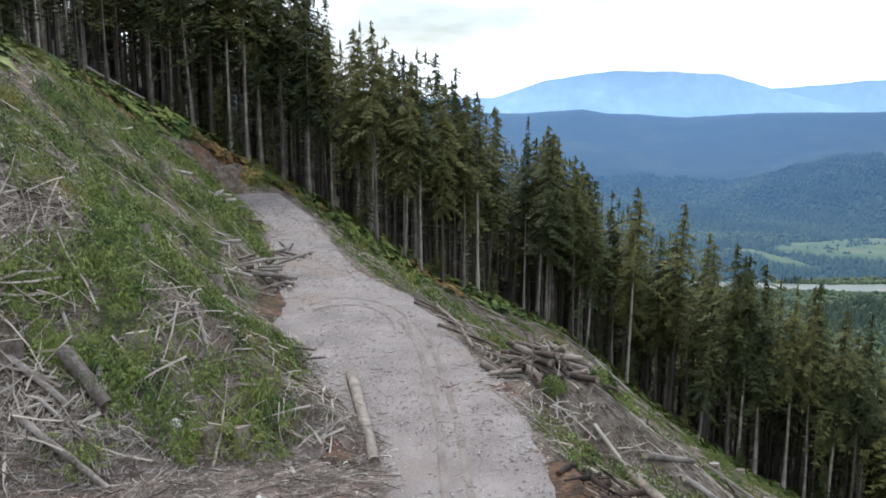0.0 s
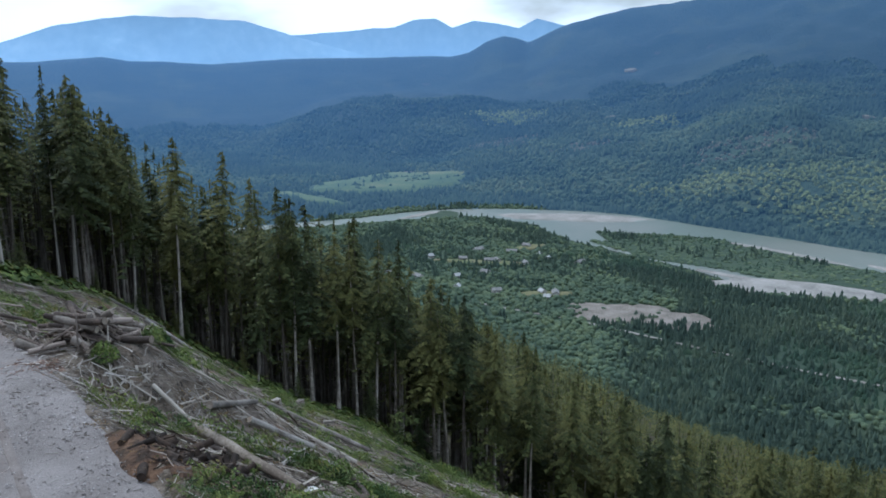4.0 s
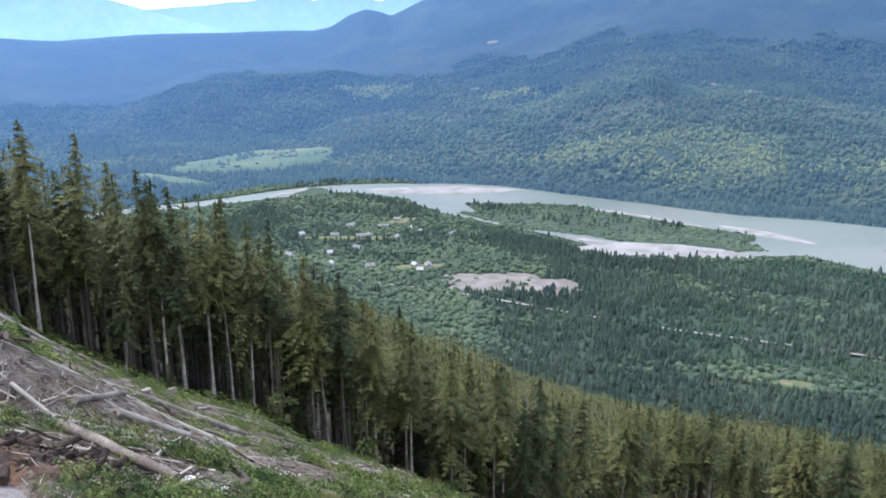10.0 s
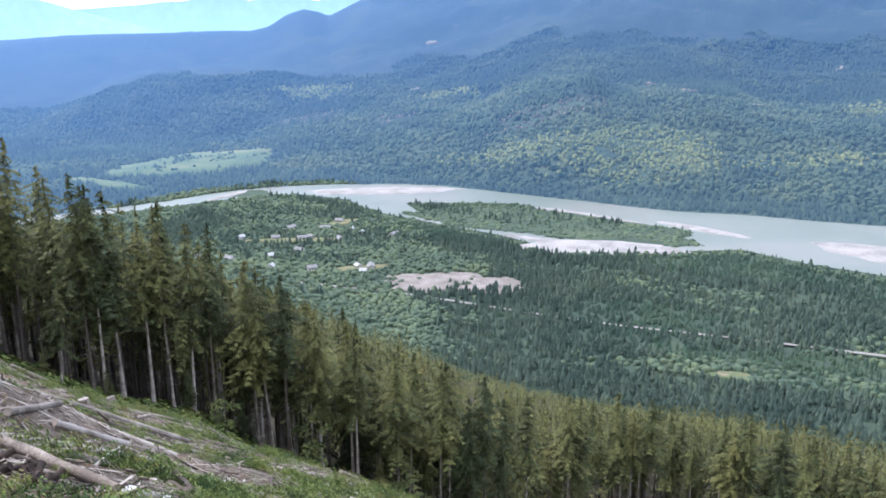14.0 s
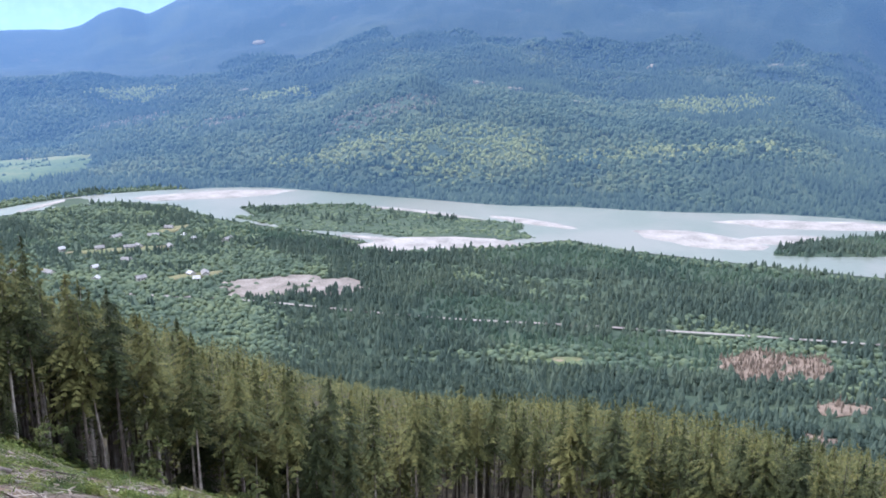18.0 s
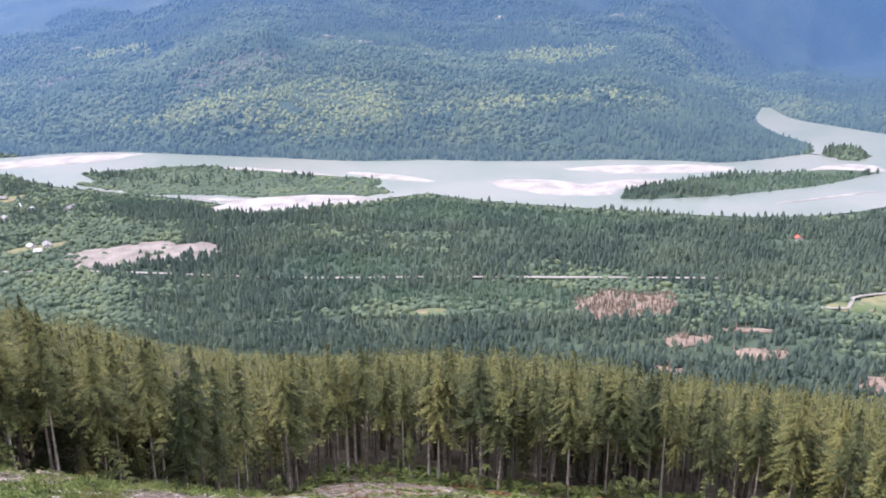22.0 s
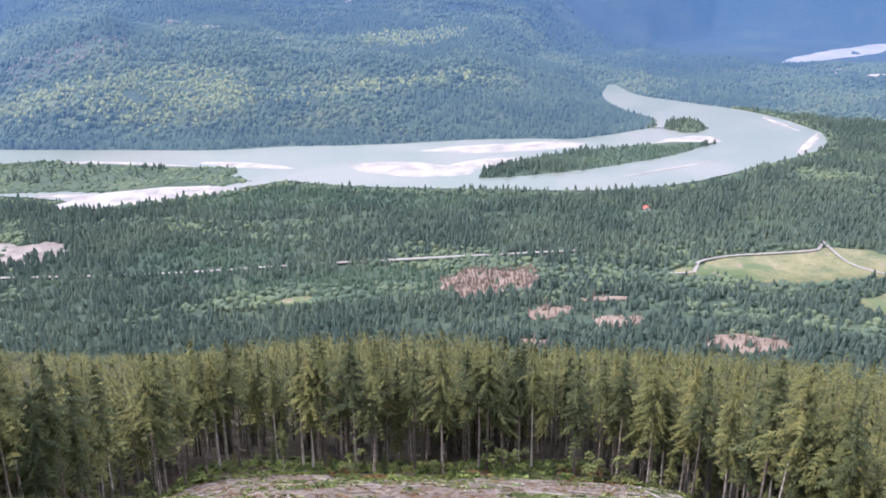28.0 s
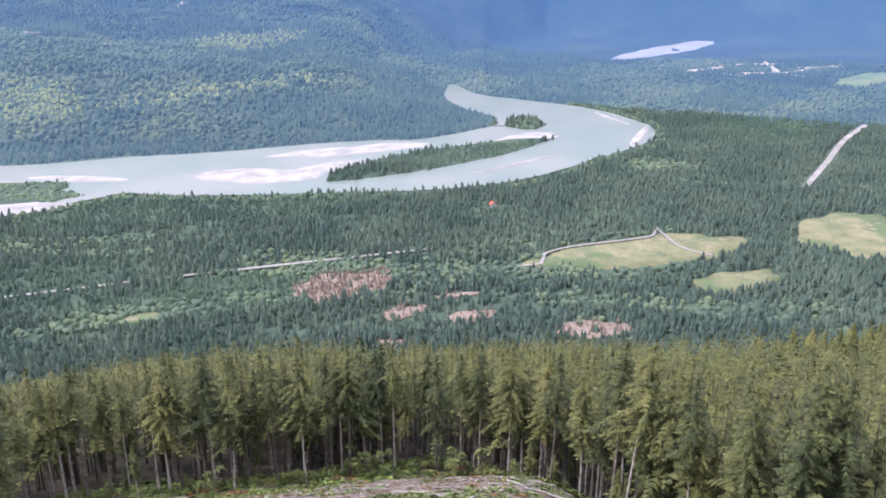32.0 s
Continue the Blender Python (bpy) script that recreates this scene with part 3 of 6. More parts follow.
def inside(b, x, y):
    bx, by, a, w, deg, un = b
    c, s = np.cos(np.radians(deg)), np.sin(np.radians(deg))
    u, v = (x - bx) * c + (y - by) * s, -(x - bx) * s + (y - by) * c
    q = np.arctan2(v / w, u / a)
    r = 1 + un * (fbm(2.2 * np.cos(q) + bx, 2.2 * np.sin(q) + by, 3) - 0.5) * 2
    return np.hypot(u / a, v / w) < r


WATER_Z = VALLEY + 1.4
tagged(new("water", ribbon("water", RIVER_LINE, WATER_Z, M_WATER, 0.12)), "broad pale grey-green silty river", "river", kind="structure")
tagged(new("water", ribbon("water", FAR_REACH, WATER_Z, M_FARWATER, 0.4)), "distant pale reach of the river", "river", kind="structure")
tagged(new("water", ribbon("water", SIDE_LINE, WATER_Z - 0.06, M_WATER, 0.2)), "narrow side channel of the silty river", "river", kind="structure")
ISLANDS = [(1095, 930, 245, 92, -70, 0.25), (1468, 165, 242, 58, -44, 0.2), (1800, 38, 62, 40, 0, 0.25)]
for b in ISLANDS:
    tagged(new("river_island", blob("river_island", b, WATER_Z + 1.0, M_FLOOR)), "low wooded island in the river", "island", "river islands", "structure")
BARS = [(1075, 1328, 165, 40, -37, 0.3), (1035, 765, 130, 40, -48, 0.35), (1243, 722, 82, 16, -88, 0.2), (1190, 905, 122, 14, -82, 0.2),
        (1295, 452, 108, 46, -85, 0.3), (1508, 328, 160, 32, -61, 0.3), (1655, 28, 82, 32, -45, 0.4), (1690, -186, 120, 9, -14, 0.4),
        (820, 1503, 60, 11, 15, 0.3), (1890, -145, 80, 8, 25, 0.3), (1372, 345, 75, 26, -50, 0.4), (1425, 45, 110, 4, -42, 0.3), (1000, 862, 60, 10, -72, 0.3)]
for b in BARS:
    tagged(new("sand_bar", blob("sand_bar", b, WATER_Z + 0.6, M_SAND)), "pale gravel bar beside the river", "sand bar", "river bars", "structure")
PITS = [(752, 782, 98, 42, -50, 0.45)]
for b in PITS:
    tagged(new("gravel_pit", blob("gravel_pit", b, VALLEY + 2.0, M_PIT)), "pale bare gravel pit among valley trees", "gravel pit", kind="structure")
FIELDS = [(1000, -120, 150, 52, -65, 0.3), (1110, -410, 110, 75, -30, 0.3), (910, -215, 62, 28, -60, 0.3), (720, 1120, 70, 16, -40, 0.4),
          (700, 925, 45, 12, -30, 0.4), (738, 385, 22, 10, -45, 0.3), (850, 1165, 30, 14, 0, 0.4), (940, 1880, 215, 125, 5, 0.35), (685, 1765, 120, 30, -62, 0.3), (2470, -870, 170, 55, -40, 0.25)]
for b in FIELDS:
    tagged(new("meadow", blob("meadow", b, 1.6 if b[0] < 1200 and b[1] < 1500 else 3.5, M_FIELD if b[1] < 1500 and b[0] < 2000 else M_FARFIELD, 6.0, True)), "yellow-green meadow cleared in the valley woods", "meadow", "valley meadows", "structure")
LOTS = [(2640, -470, 110, 16, -50, 0.5), (2560, -610, 90, 18, -75, 0.5), (2760, -640, 120, 14, -80, 0.5), (2700, -800, 110, 18, -60, 0.5)]
for b in LOTS:
    tagged(new("cleared_lot", blob("cleared_lot", b, 3.0, M_SAND, 5.0, True)), "pale cleared lots of a distant settlement", "clearing", "far lots", "structure")
BROWNS = [(845, 205, 62, 36, -50, 0.4), (783, 130, 28, 13, -50, 0.4), (780, 60, 26, 13, -60, 0.4), (762, -58, 40, 19, -75, 0.4), (706, 127, 22, 10, -80, 0.4), (832, 84, 34, 5, -69, 0.3)]
for b in BROWNS:
    tagged(new("logged_patch", blob("logged_patch", b, VALLEY + 2.0, M_BROWN)), "reddish-brown patch of felled dead brush", "logged patch", "valley cuts", "structure")
STREETS = [along(p, 30) for p in ([(2620, -330, 4), (2745, -354, 5), (2790, -430, 5), (2800, -540, 6), (2846, -679, 5)], [(2846, -679, 6), (2700, -668, 9), (2561, -661, 12), (2500, -715, 7)],
                                     [(2561, -661, 6), (2640, -760, 8), (2740, -850, 7), (2825, -927, 5)], [(2545, -500, 8), (2500, -540, 10)], [(2480, -760, 4), (2440, -830, 5)])]
for line in STREETS:
    tagged(new("settlement_street", ribbon("settlement_street", line, 2.5, M_SAND, 0.5, True)), "pale street of a distant settlement", "street", "far streets", "structure")
# old cuts across the river: pale regrowth, and brown ones
REGROWTH = [(1510, 1040, 175, 130, -50, 0.35), (1390, 1270, 150, 60, -55, 0.35), (1640, 810, 90, 28, -40, 0.3), (1800, 640, 210, 42, -55, 0.4), (2330, 800, 170, 105, -40, 0.4),
            (1650, 2380, 110, 80, -30, 0.4), (1770, 1880, 110, 60, -50, 0.4)]
CUTS = [(1540, 1360, 120, 55, -45, 0.4), (1615, 1265, 55, 38, -45, 0.4), (1490, 1790, 100, 50, -40, 0.4), (1435, 2090, 100, 50, -40, 0.4)]
CLEARINGS = [(1762, 2020, 20, 14), (2035, 1348, 34, 12), (2018, 1236, 22, 12), (2059, 1055, 24, 9), (2659, 1117, 20, 12), (2928, 812, 32, 12), (2923, 735, 16, 10), (2349, 2598, 24, 16)]
for x, y, a, w in CLEARINGS:
    tagged(new("hillside_clearing", blob("hillside_clearing", (x, y, a, w, -40, 0.5), 5.0, M_HILLBROWN, 9.0, True)), "pale bare clearing high on the hillside", "clearing", "hillside clearings", "structure")
ROADS = {"highway": [(540, 1060, 2.9), (617, 896, 3.2), (667, 804, 2.9), (757, 573, 2.9), (841, 410, 2.9), (917, 254, 2.9), (985, 110, 2.6)],
         "gravel_road": [(1330, -400, 4.5), (1500, -480, 5), (1734, -588, 5.5), (2039, -766, 6.5)],
         "farm_track": [(924, 32, 2.0), (938, -5, 2), (972, -8, 2.2), (1003, -40, 2), (1031, -96, 2.2), (1060, -144, 2), (1096, -150, 2), (1020, -172, 2), (992, -205, 2)]}
ROAD_LINES = {k: along(p, 12) for k, p in ROADS.items()}
for k, line in ROAD_LINES.items():
    tagged(new(k, ribbon(k, line, VALLEY + (2.6 if k == "farm_track" else 1.6), M_TRACK)), "pale road through the valley", "road", kind="structure")


YARDS = [(735, 1117, 26, 12, -20, 0.4), (824, 1081, 16, 11, 0, 0.4), (700, 922, 28, 13, -40, 0.4), (850, 1040, 14, 9, 0, 0.4), (1170, 62, 14, 10, 0, 0.3), (665, 1185, 15, 9, 0, 0.3), (648, 967, 14, 9, 0, 0.3)]


def open_ground(x, y):
    """True where the valley carries no woods."""
    o = np.minimum(off_line(RIVER_LINE, x, y), off_line(SIDE_LINE, x, y)) < 4
    for b in ISLANDS:
        o &= ~inside(b, x, y)
    for b in BARS + FIELDS + YARDS:
        o |= inside(b, x, y)
    for b in PITS + BROWNS:
        o |= inside(b, x, y) & (fbm(x / 14, y / 14, 2) < 0.64)
    for k, line in ROAD_LINES.items():
        o |= off_line(line, x, y) < {"highway": -6.0 + 10.5 * (fbm(x / 60, y / 60, 2) > 0.53), "gravel_road": 7, "farm_track": 2}[k]
    return o


# ---- woods in the distance: many small crowns joined ----
def spire(n, tiers, seed):
    """A small jagged conifer, 1 high and about 0.3 wide."""
    r = np.random.default_rng(seed)
    shapes = []
    for k in range(tiers):
        z0, z1 = k / tiers * 0.85 + 0.04, (1.0 if k == tiers - 1 else (k + 1.5) / tiers * 0.85 + 0.1)
        q = np.arange(n) / n * 2 * np.pi + r.random()
        rad = 0.20 * (1 - k / tiers) ** 0.8 * (0.65 + 0.7 * r.random(n)) + 0.03
        v = np.c_[rad * np.cos(q), rad * np.sin(q), z0 + 0.09 * (r.random(n) - 0.5)]
        v = np.concatenate([v, [[0.02 * r.normal(), 0.02 * r.normal(), z1]]])
        i = np.arange(n)
        shapes.append((v, np.stack([i, (i + 1) % n, np.full(n, n)], 1)))
    return merge(shapes)


def clump(n, seed, rows=((0.18, 0.26), (0.50, 0.46), (0.80, 0.34))):
    """A small lumpy broadleaf crown, about 1 high and 0.9 wide."""
    r = np.random.default_rng(seed)
    v = [np.c_[rad * (0.7 + 0.6 * r.random(n)) * np.cos(q), rad * (0.7 + 0.6 * r.random(n)) * np.sin(q), z + 0.10 * (r.random(n) - 0.5)]
         for z, rad in rows for q in [np.arange(n) / n * 2 * np.pi + r.random()]]
    v = np.concatenate(v + [[[0.05 * r.normal(), 0.05 * r.normal(), 1.0]]])
    i, j, m = np.arange(n), (np.arange(n) + 1) % n, len(rows) - 1
    f = [np.stack([i + n * k, j + n * k, j + n * (k + 1)], 1) for k in range(m)] + [np.stack([i + n * k, j + n * (k + 1), i + n * (k + 1)], 1) for k in range(m)]
    f.append(np.stack([i + m * n, j + m * n, np.full(n, (m + 1) * n)], 1))
    return v, np.concatenate(f)


def polar_points(n, az0, az1, d0, d1):
    """Even random places between two azimuths (degrees) and distances."""
    a = np.radians(az0 + (az1 - az0) * rng.random(n))
    d = np.sqrt(d0 ** 2 + (d1 ** 2 - d0 ** 2) * rng.random(n))
    return np.sin(a) * d, np.cos(a) * d


def woods(name, label, x, y, variants, low, high, wide, mat, sink=0.3, z=None, soft=False):
    n = len(x)
    z = land(x, y) if z is None else z
    h = low + (high - low) * rng.random(n) ** 1.3
    w = h * wide * (0.75 + 0.5 * rng.random(n))
    v, f = scatter(variants, rng.integers(0, len(variants), n), np.c_[x, y, z - sink], np.c_[w, w, h], rng.random(n) * 6.28)
    return tagged(new(name, mesh_of(name, v, f, mat, soft)), label, "woods", kind="stuff")


SPIRES_FAR = [spire(5, 2, 100 + k) for k in range(6)]
SPIRES_LOW = [spire(5, 1, 120 + k) for k in range(6)]
CLUMPS = [clump(5, 140 + k, [(0.22, 0.40), (0.68, 0.40)]) for k in range(7)]
CLUMPS_LOW = [clump(5, 150 + k, [(0.22, 0.46), (0.72, 0.36)]) for k in range(6)]
SPIRES_TALL = [spire(5, 3, 170 + k) for k in range(6)]

vx, vy = polar_points(128000, -5, 114, 430, 2090)
_az = np.degrees(np.arctan2(vx, vy))
keep = (land(vx, vy) < VALLEY + 40) & (np.hypot(vx, vy) < far_bank(_az) + 5) & ~open_ground(vx, vy)
vx, vy = vx[keep], vy[keep]
# stands of one kind, drawn out along the valley, each with its own height
su, sv = 0.30 * vx - 0.954 * vy, 0.954 * vx + 0.30 * vy
stand = fbm(su / 330 + 3, sv / 120 + 8, 4) + 0.12 * (rng.random(len(vx)) - 0.5)
tall = fbm(su / 90 + 71, sv / 45 + 12, 3)
tall[inside(ISLANDS[1], vx, vy) | inside(ISLANDS[2], vx, vy)] = 0.8
island_tree = inside(ISLANDS[0], vx, vy)
hamlet = (np.hypot(vx - 720, vy - 1080) < 190) & (rng.random(len(vx)) < 0.5)
shore = (np.minimum(off_line(RIVER_LINE, vx, vy), off_line(SIDE_LINE, vx, vy)) < 30) & (rng.random(len(vx)) < 0.7)
vaz = np.degrees(np.arctan2(vx, vy))
leafy = ((stand > 0.60 + 0.22 * (np.hypot(vx, vy) < 820) + 0.09 * (vaz > 64) - 0.04 * (vaz < 46)) | hamlet | shore | (island_tree & (rng.random(len(vx)) < 0.8))) & ~inside(ISLANDS[1], vx, vy)
young = ~leafy & ((stand < 0.40) | inside((800, 330, 150, 50, -62, 0.3), vx, vy) | inside((930, 1010, 130, 45, -60, 0.3), vx, vy))
thin = young & (rng.random(len(vx)) < 0.15) | ~young & (tall < 0.30) & (rng.random(len(vx)) < 0.6)
old = ~leafy & ~young & ~thin
young &= ~thin
for name, label, k, shapes, low, high, wide, mat, sink, soft in (
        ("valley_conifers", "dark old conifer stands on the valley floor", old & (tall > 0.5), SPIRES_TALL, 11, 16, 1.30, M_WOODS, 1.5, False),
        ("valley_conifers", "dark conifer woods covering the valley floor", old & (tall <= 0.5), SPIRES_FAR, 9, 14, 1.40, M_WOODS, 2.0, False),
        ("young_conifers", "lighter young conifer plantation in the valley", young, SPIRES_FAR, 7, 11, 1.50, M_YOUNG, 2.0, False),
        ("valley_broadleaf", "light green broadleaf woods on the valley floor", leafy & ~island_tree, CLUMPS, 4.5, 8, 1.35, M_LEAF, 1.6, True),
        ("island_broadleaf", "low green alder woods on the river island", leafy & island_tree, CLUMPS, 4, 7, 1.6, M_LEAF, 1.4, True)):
    woods(name, label, vx[k], vy[k], shapes, low, high, wide, mat, sink, soft=soft)

# woods on the hills across the river: dark timber on the bank, mixed woods, pale regrowth on old cuts
hx, hy = polar_points(112000, 4, 114, 1500, 3350)
_az, _d = np.degrees(np.arctan2(hx, hy)), np.hypot(hx, hy)
keep = (_d > far_bank(_az) + 5) & (_d < np.where(_az < 88, 2950 + 400 * fbm(hx / 150 + 5, hy / 150, 3), 2950)) & (off_line(RIVER_LINE, hx, hy) > 6)
for b in FIELDS + BARS + LOTS:
    keep &= ~inside(b, hx, hy) | (fbm(hx / 60, hy / 25, 3) > 0.66)
keep &= off_line(FAR_REACH, hx - 40, hy) > 42
for line in STREETS:
    keep &= off_line(line, hx, hy) > 6
hx, hy, _az, _d = hx[keep], hy[keep], _az[keep], _d[keep]
kind = fbm(hx / 240 + 30, hy / 240 + 8, 5) + 0.10 * (rng.random(len(hx)) - 0.5)
banked = (_d < far_bank(_az) + 70 + 60 * fbm(hx / 90, hy / 90, 3)) & (_az < 88)
pale = np.zeros(len(hx), bool)
for b in REGROWTH:
    pale |= inside(b, hx + 18 * rng.normal(size=len(hx)), hy + 18 * rng.normal(size=len(hx))) & (rng.random(len(hx)) < 0.93)
dusky = np.zeros(len(hx), bool)
for b in CUTS:
    dusky |= inside(b, hx, hy) & (rng.random(len(hx)) < 0.7)
pale &= ~banked & ~dusky
conifer = ~pale & ~dusky & (banked | (kind < 0.46))
mixed = ~pale & ~dusky & ~conifer
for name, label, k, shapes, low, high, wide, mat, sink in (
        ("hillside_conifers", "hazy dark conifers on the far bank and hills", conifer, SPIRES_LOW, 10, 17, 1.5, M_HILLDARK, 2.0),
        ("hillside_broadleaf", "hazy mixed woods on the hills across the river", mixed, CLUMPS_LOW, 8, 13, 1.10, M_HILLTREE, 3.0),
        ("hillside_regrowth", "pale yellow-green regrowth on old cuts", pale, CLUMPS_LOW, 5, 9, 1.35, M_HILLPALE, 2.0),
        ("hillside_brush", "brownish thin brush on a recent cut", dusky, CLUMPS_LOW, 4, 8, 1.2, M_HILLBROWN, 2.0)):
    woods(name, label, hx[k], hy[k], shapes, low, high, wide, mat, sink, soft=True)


n = 9000
bx, by = 690 + 220 * rng.random(n), -110 + 380 * rng.random(n)
k = np.zeros(n, bool)
for b in BROWNS:
    k |= inside(b, bx, by) & ((b is BROWNS[0]) | (rng.random(n) < 0.22))
woods("dead_brush", "reddish dead saplings on the felled patches", bx[k], by[k], SPIRES_FAR, 5, 12, 0.6, M_BROWN)


def house(x, y, turn, roof, length=14.0):
    """A plain valley house: walls, gabled roof, door and windows."""
    z = float(land(np.array([x]), np.array([y]))[0])
    root = tagged(new("house"), "small pale house with a %s roof among trees" % roof, "house", "valley houses")
    root.matrix_basis = Matrix.Translation((x, y, z)) @ Matrix.Rotation(turn, 4, "Z")
    a, b, h, r = length / 2, 4.5, 4.0, 2.6
    wv = [(-a, -b, 0), (a, -b, 0), (a, b, 0), (-a, b, 0), (-a, -b, h), (a, -b, h), (a, b, h), (-a, b, h), (-a, 0, h + r), (a, 0, h + r)]
    wf = [(0, 1, 5), (0, 5, 4), (2, 3, 7), (2, 7, 6), (1, 2, 6), (1, 6, 5), (5, 6, 9), (3, 0, 4), (3, 4, 7), (4, 8, 7)]
    wall = child("wall", mesh_of("house_wall", wv, wf, M_WALL), root)
    child("door", mesh_of("house_door", [(-0.55 + 0.3 * a, -b - 0.04, 0), (0.55 + 0.3 * a, -b - 0.04, 0), (0.55 + 0.3 * a, -b - 0.04, 2.1), (-0.55 + 0.3 * a, -b - 0.04, 2.1)], [(0, 1, 2, 3)], M_STUMP), wall, "dark wooden door")
    for s in (-1, 1):
        rv = [(-a - 0.6, s * (b + 0.8), h - 0.4), (a + 0.6, s * (b + 0.8), h - 0.4), (a + 0.6, 0, h + r + 0.15), (-a - 0.6, 0, h + r + 0.15)]
        rv += [(p[0], p[1], p[2] + 0.3) for p in rv]
        child("roof", mesh_of("house_roof", rv, [(0, 1, 2, 3), (4, 7, 6, 5), (0, 4, 5, 1), (1, 5, 6, 2), (2, 6, 7, 3), (3, 7, 4, 0)], M_ROOFS[roof]), root)
        for k in (-0.6, 0.0, 0.6):
            o = s * (b + 0.04)
            child("window", mesh_of("house_window", [(k * a - 0.8, o, 1.2), (k * a + 0.8, o, 1.2), (k * a + 0.8, o, 2.6), (k * a - 0.8, o, 2.6)], [(0, 1, 2, 3)], M_PANE), wall)


for k, (hx0, hy0) in enumerate(((667, 1189), (747, 1114), (736, 1119), (824, 1081), (847, 1174), (855, 1039), (700, 930), (648, 967), (712, 916), (690, 905), (560, 1130), (590, 1090), (640, 1060),
                                (775, 1075), (800, 1150), (610, 1010), (690, 1060), (760, 1190), (830, 1110), (705, 1150))):
    house(hx0, hy0, k * 1.3, ("white metal", "grey shingle", "grey shingle")[k % 3], 9 + 4 * (k % 3))
house(1173, 65, 0.4, "red", 9)


# ---- distant mountain ranges beyond the valley's end ----
def range_mesh(name, az, elev, near, far, mat, seed):
    """A ridge: its foot, a broken face and a crest whose elevation follows the given outline."""
    a = np.arange(az[0], az[-1], 0.12)
    e = np.interp(a, az, elev) + 0.10 * (fbm(a * 0.9 + seed, a * 0 + seed, 5) - 0.5)
    k = np.linspace(0, 1, 26)
    A, K = np.meshgrid(a, k)
    D = near + (far - near) * K
    crest = np.tan(np.radians(e))[None] * far
    x, y = np.sin(np.radians(A)) * D, np.cos(np.radians(A)) * D
    body = np.clip(K + 0.5 * (fbm(x / 260 + seed, y / 260, 4) - 0.5) * np.sin(np.pi * K), 0, 1)
    z = VALLEY + (crest - VALLEY) * body
    v = np.stack([x, y, z], 2).reshape(-1, 3)
    i = (np.arange(len(k) - 1)[:, None] * len(a) + np.arange(len(a) - 1)[None]).ravel()
    return mesh_of(name, v, np.stack([i, i + 1, i + len(a) + 1, i + len(a)], 1), mat, True)


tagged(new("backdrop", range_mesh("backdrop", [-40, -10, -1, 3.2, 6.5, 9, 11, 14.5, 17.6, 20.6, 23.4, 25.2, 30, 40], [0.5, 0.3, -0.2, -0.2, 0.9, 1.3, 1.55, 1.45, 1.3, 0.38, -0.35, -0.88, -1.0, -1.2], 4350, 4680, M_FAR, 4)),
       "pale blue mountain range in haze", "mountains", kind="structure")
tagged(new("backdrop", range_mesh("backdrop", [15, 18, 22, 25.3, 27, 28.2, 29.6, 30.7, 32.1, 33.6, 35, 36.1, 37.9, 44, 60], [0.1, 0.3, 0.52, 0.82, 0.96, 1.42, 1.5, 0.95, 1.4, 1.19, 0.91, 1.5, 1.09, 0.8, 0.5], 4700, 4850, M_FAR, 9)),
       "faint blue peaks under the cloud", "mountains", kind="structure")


# ---- standing timber ----
def trunk_shape(h, r0, seed, sides=7, rings=7, sway=0.25):
    r = np.random.default_rng(seed)
    z = np.linspace(0, 1, rings) ** 0.9
    q = np.arange(sides) / sides * 2 * np.pi
    off = np.cumsum(r.normal(0, sway / rings, (rings, 2)), 0)
    rad = r0 * (1 - 0.93 * z) * (1 + 0.5 * np.exp(-z * 30))
    v = np.concatenate([np.c_[o[0] + rr * np.cos(q), o[1] + rr * np.sin(q), np.full(sides, zz * h)] for o, rr, zz in zip(off, rad, z)])
    f = []
    for k in range(rings - 1):
        i, j = k * sides + np.arange(sides), k * sides + (np.arange(sides) + 1) % sides
        f += [np.stack([i, j, j + sides], 1), np.stack([i, j + sides, i + sides], 1)]
    return v, np.concatenate(f)


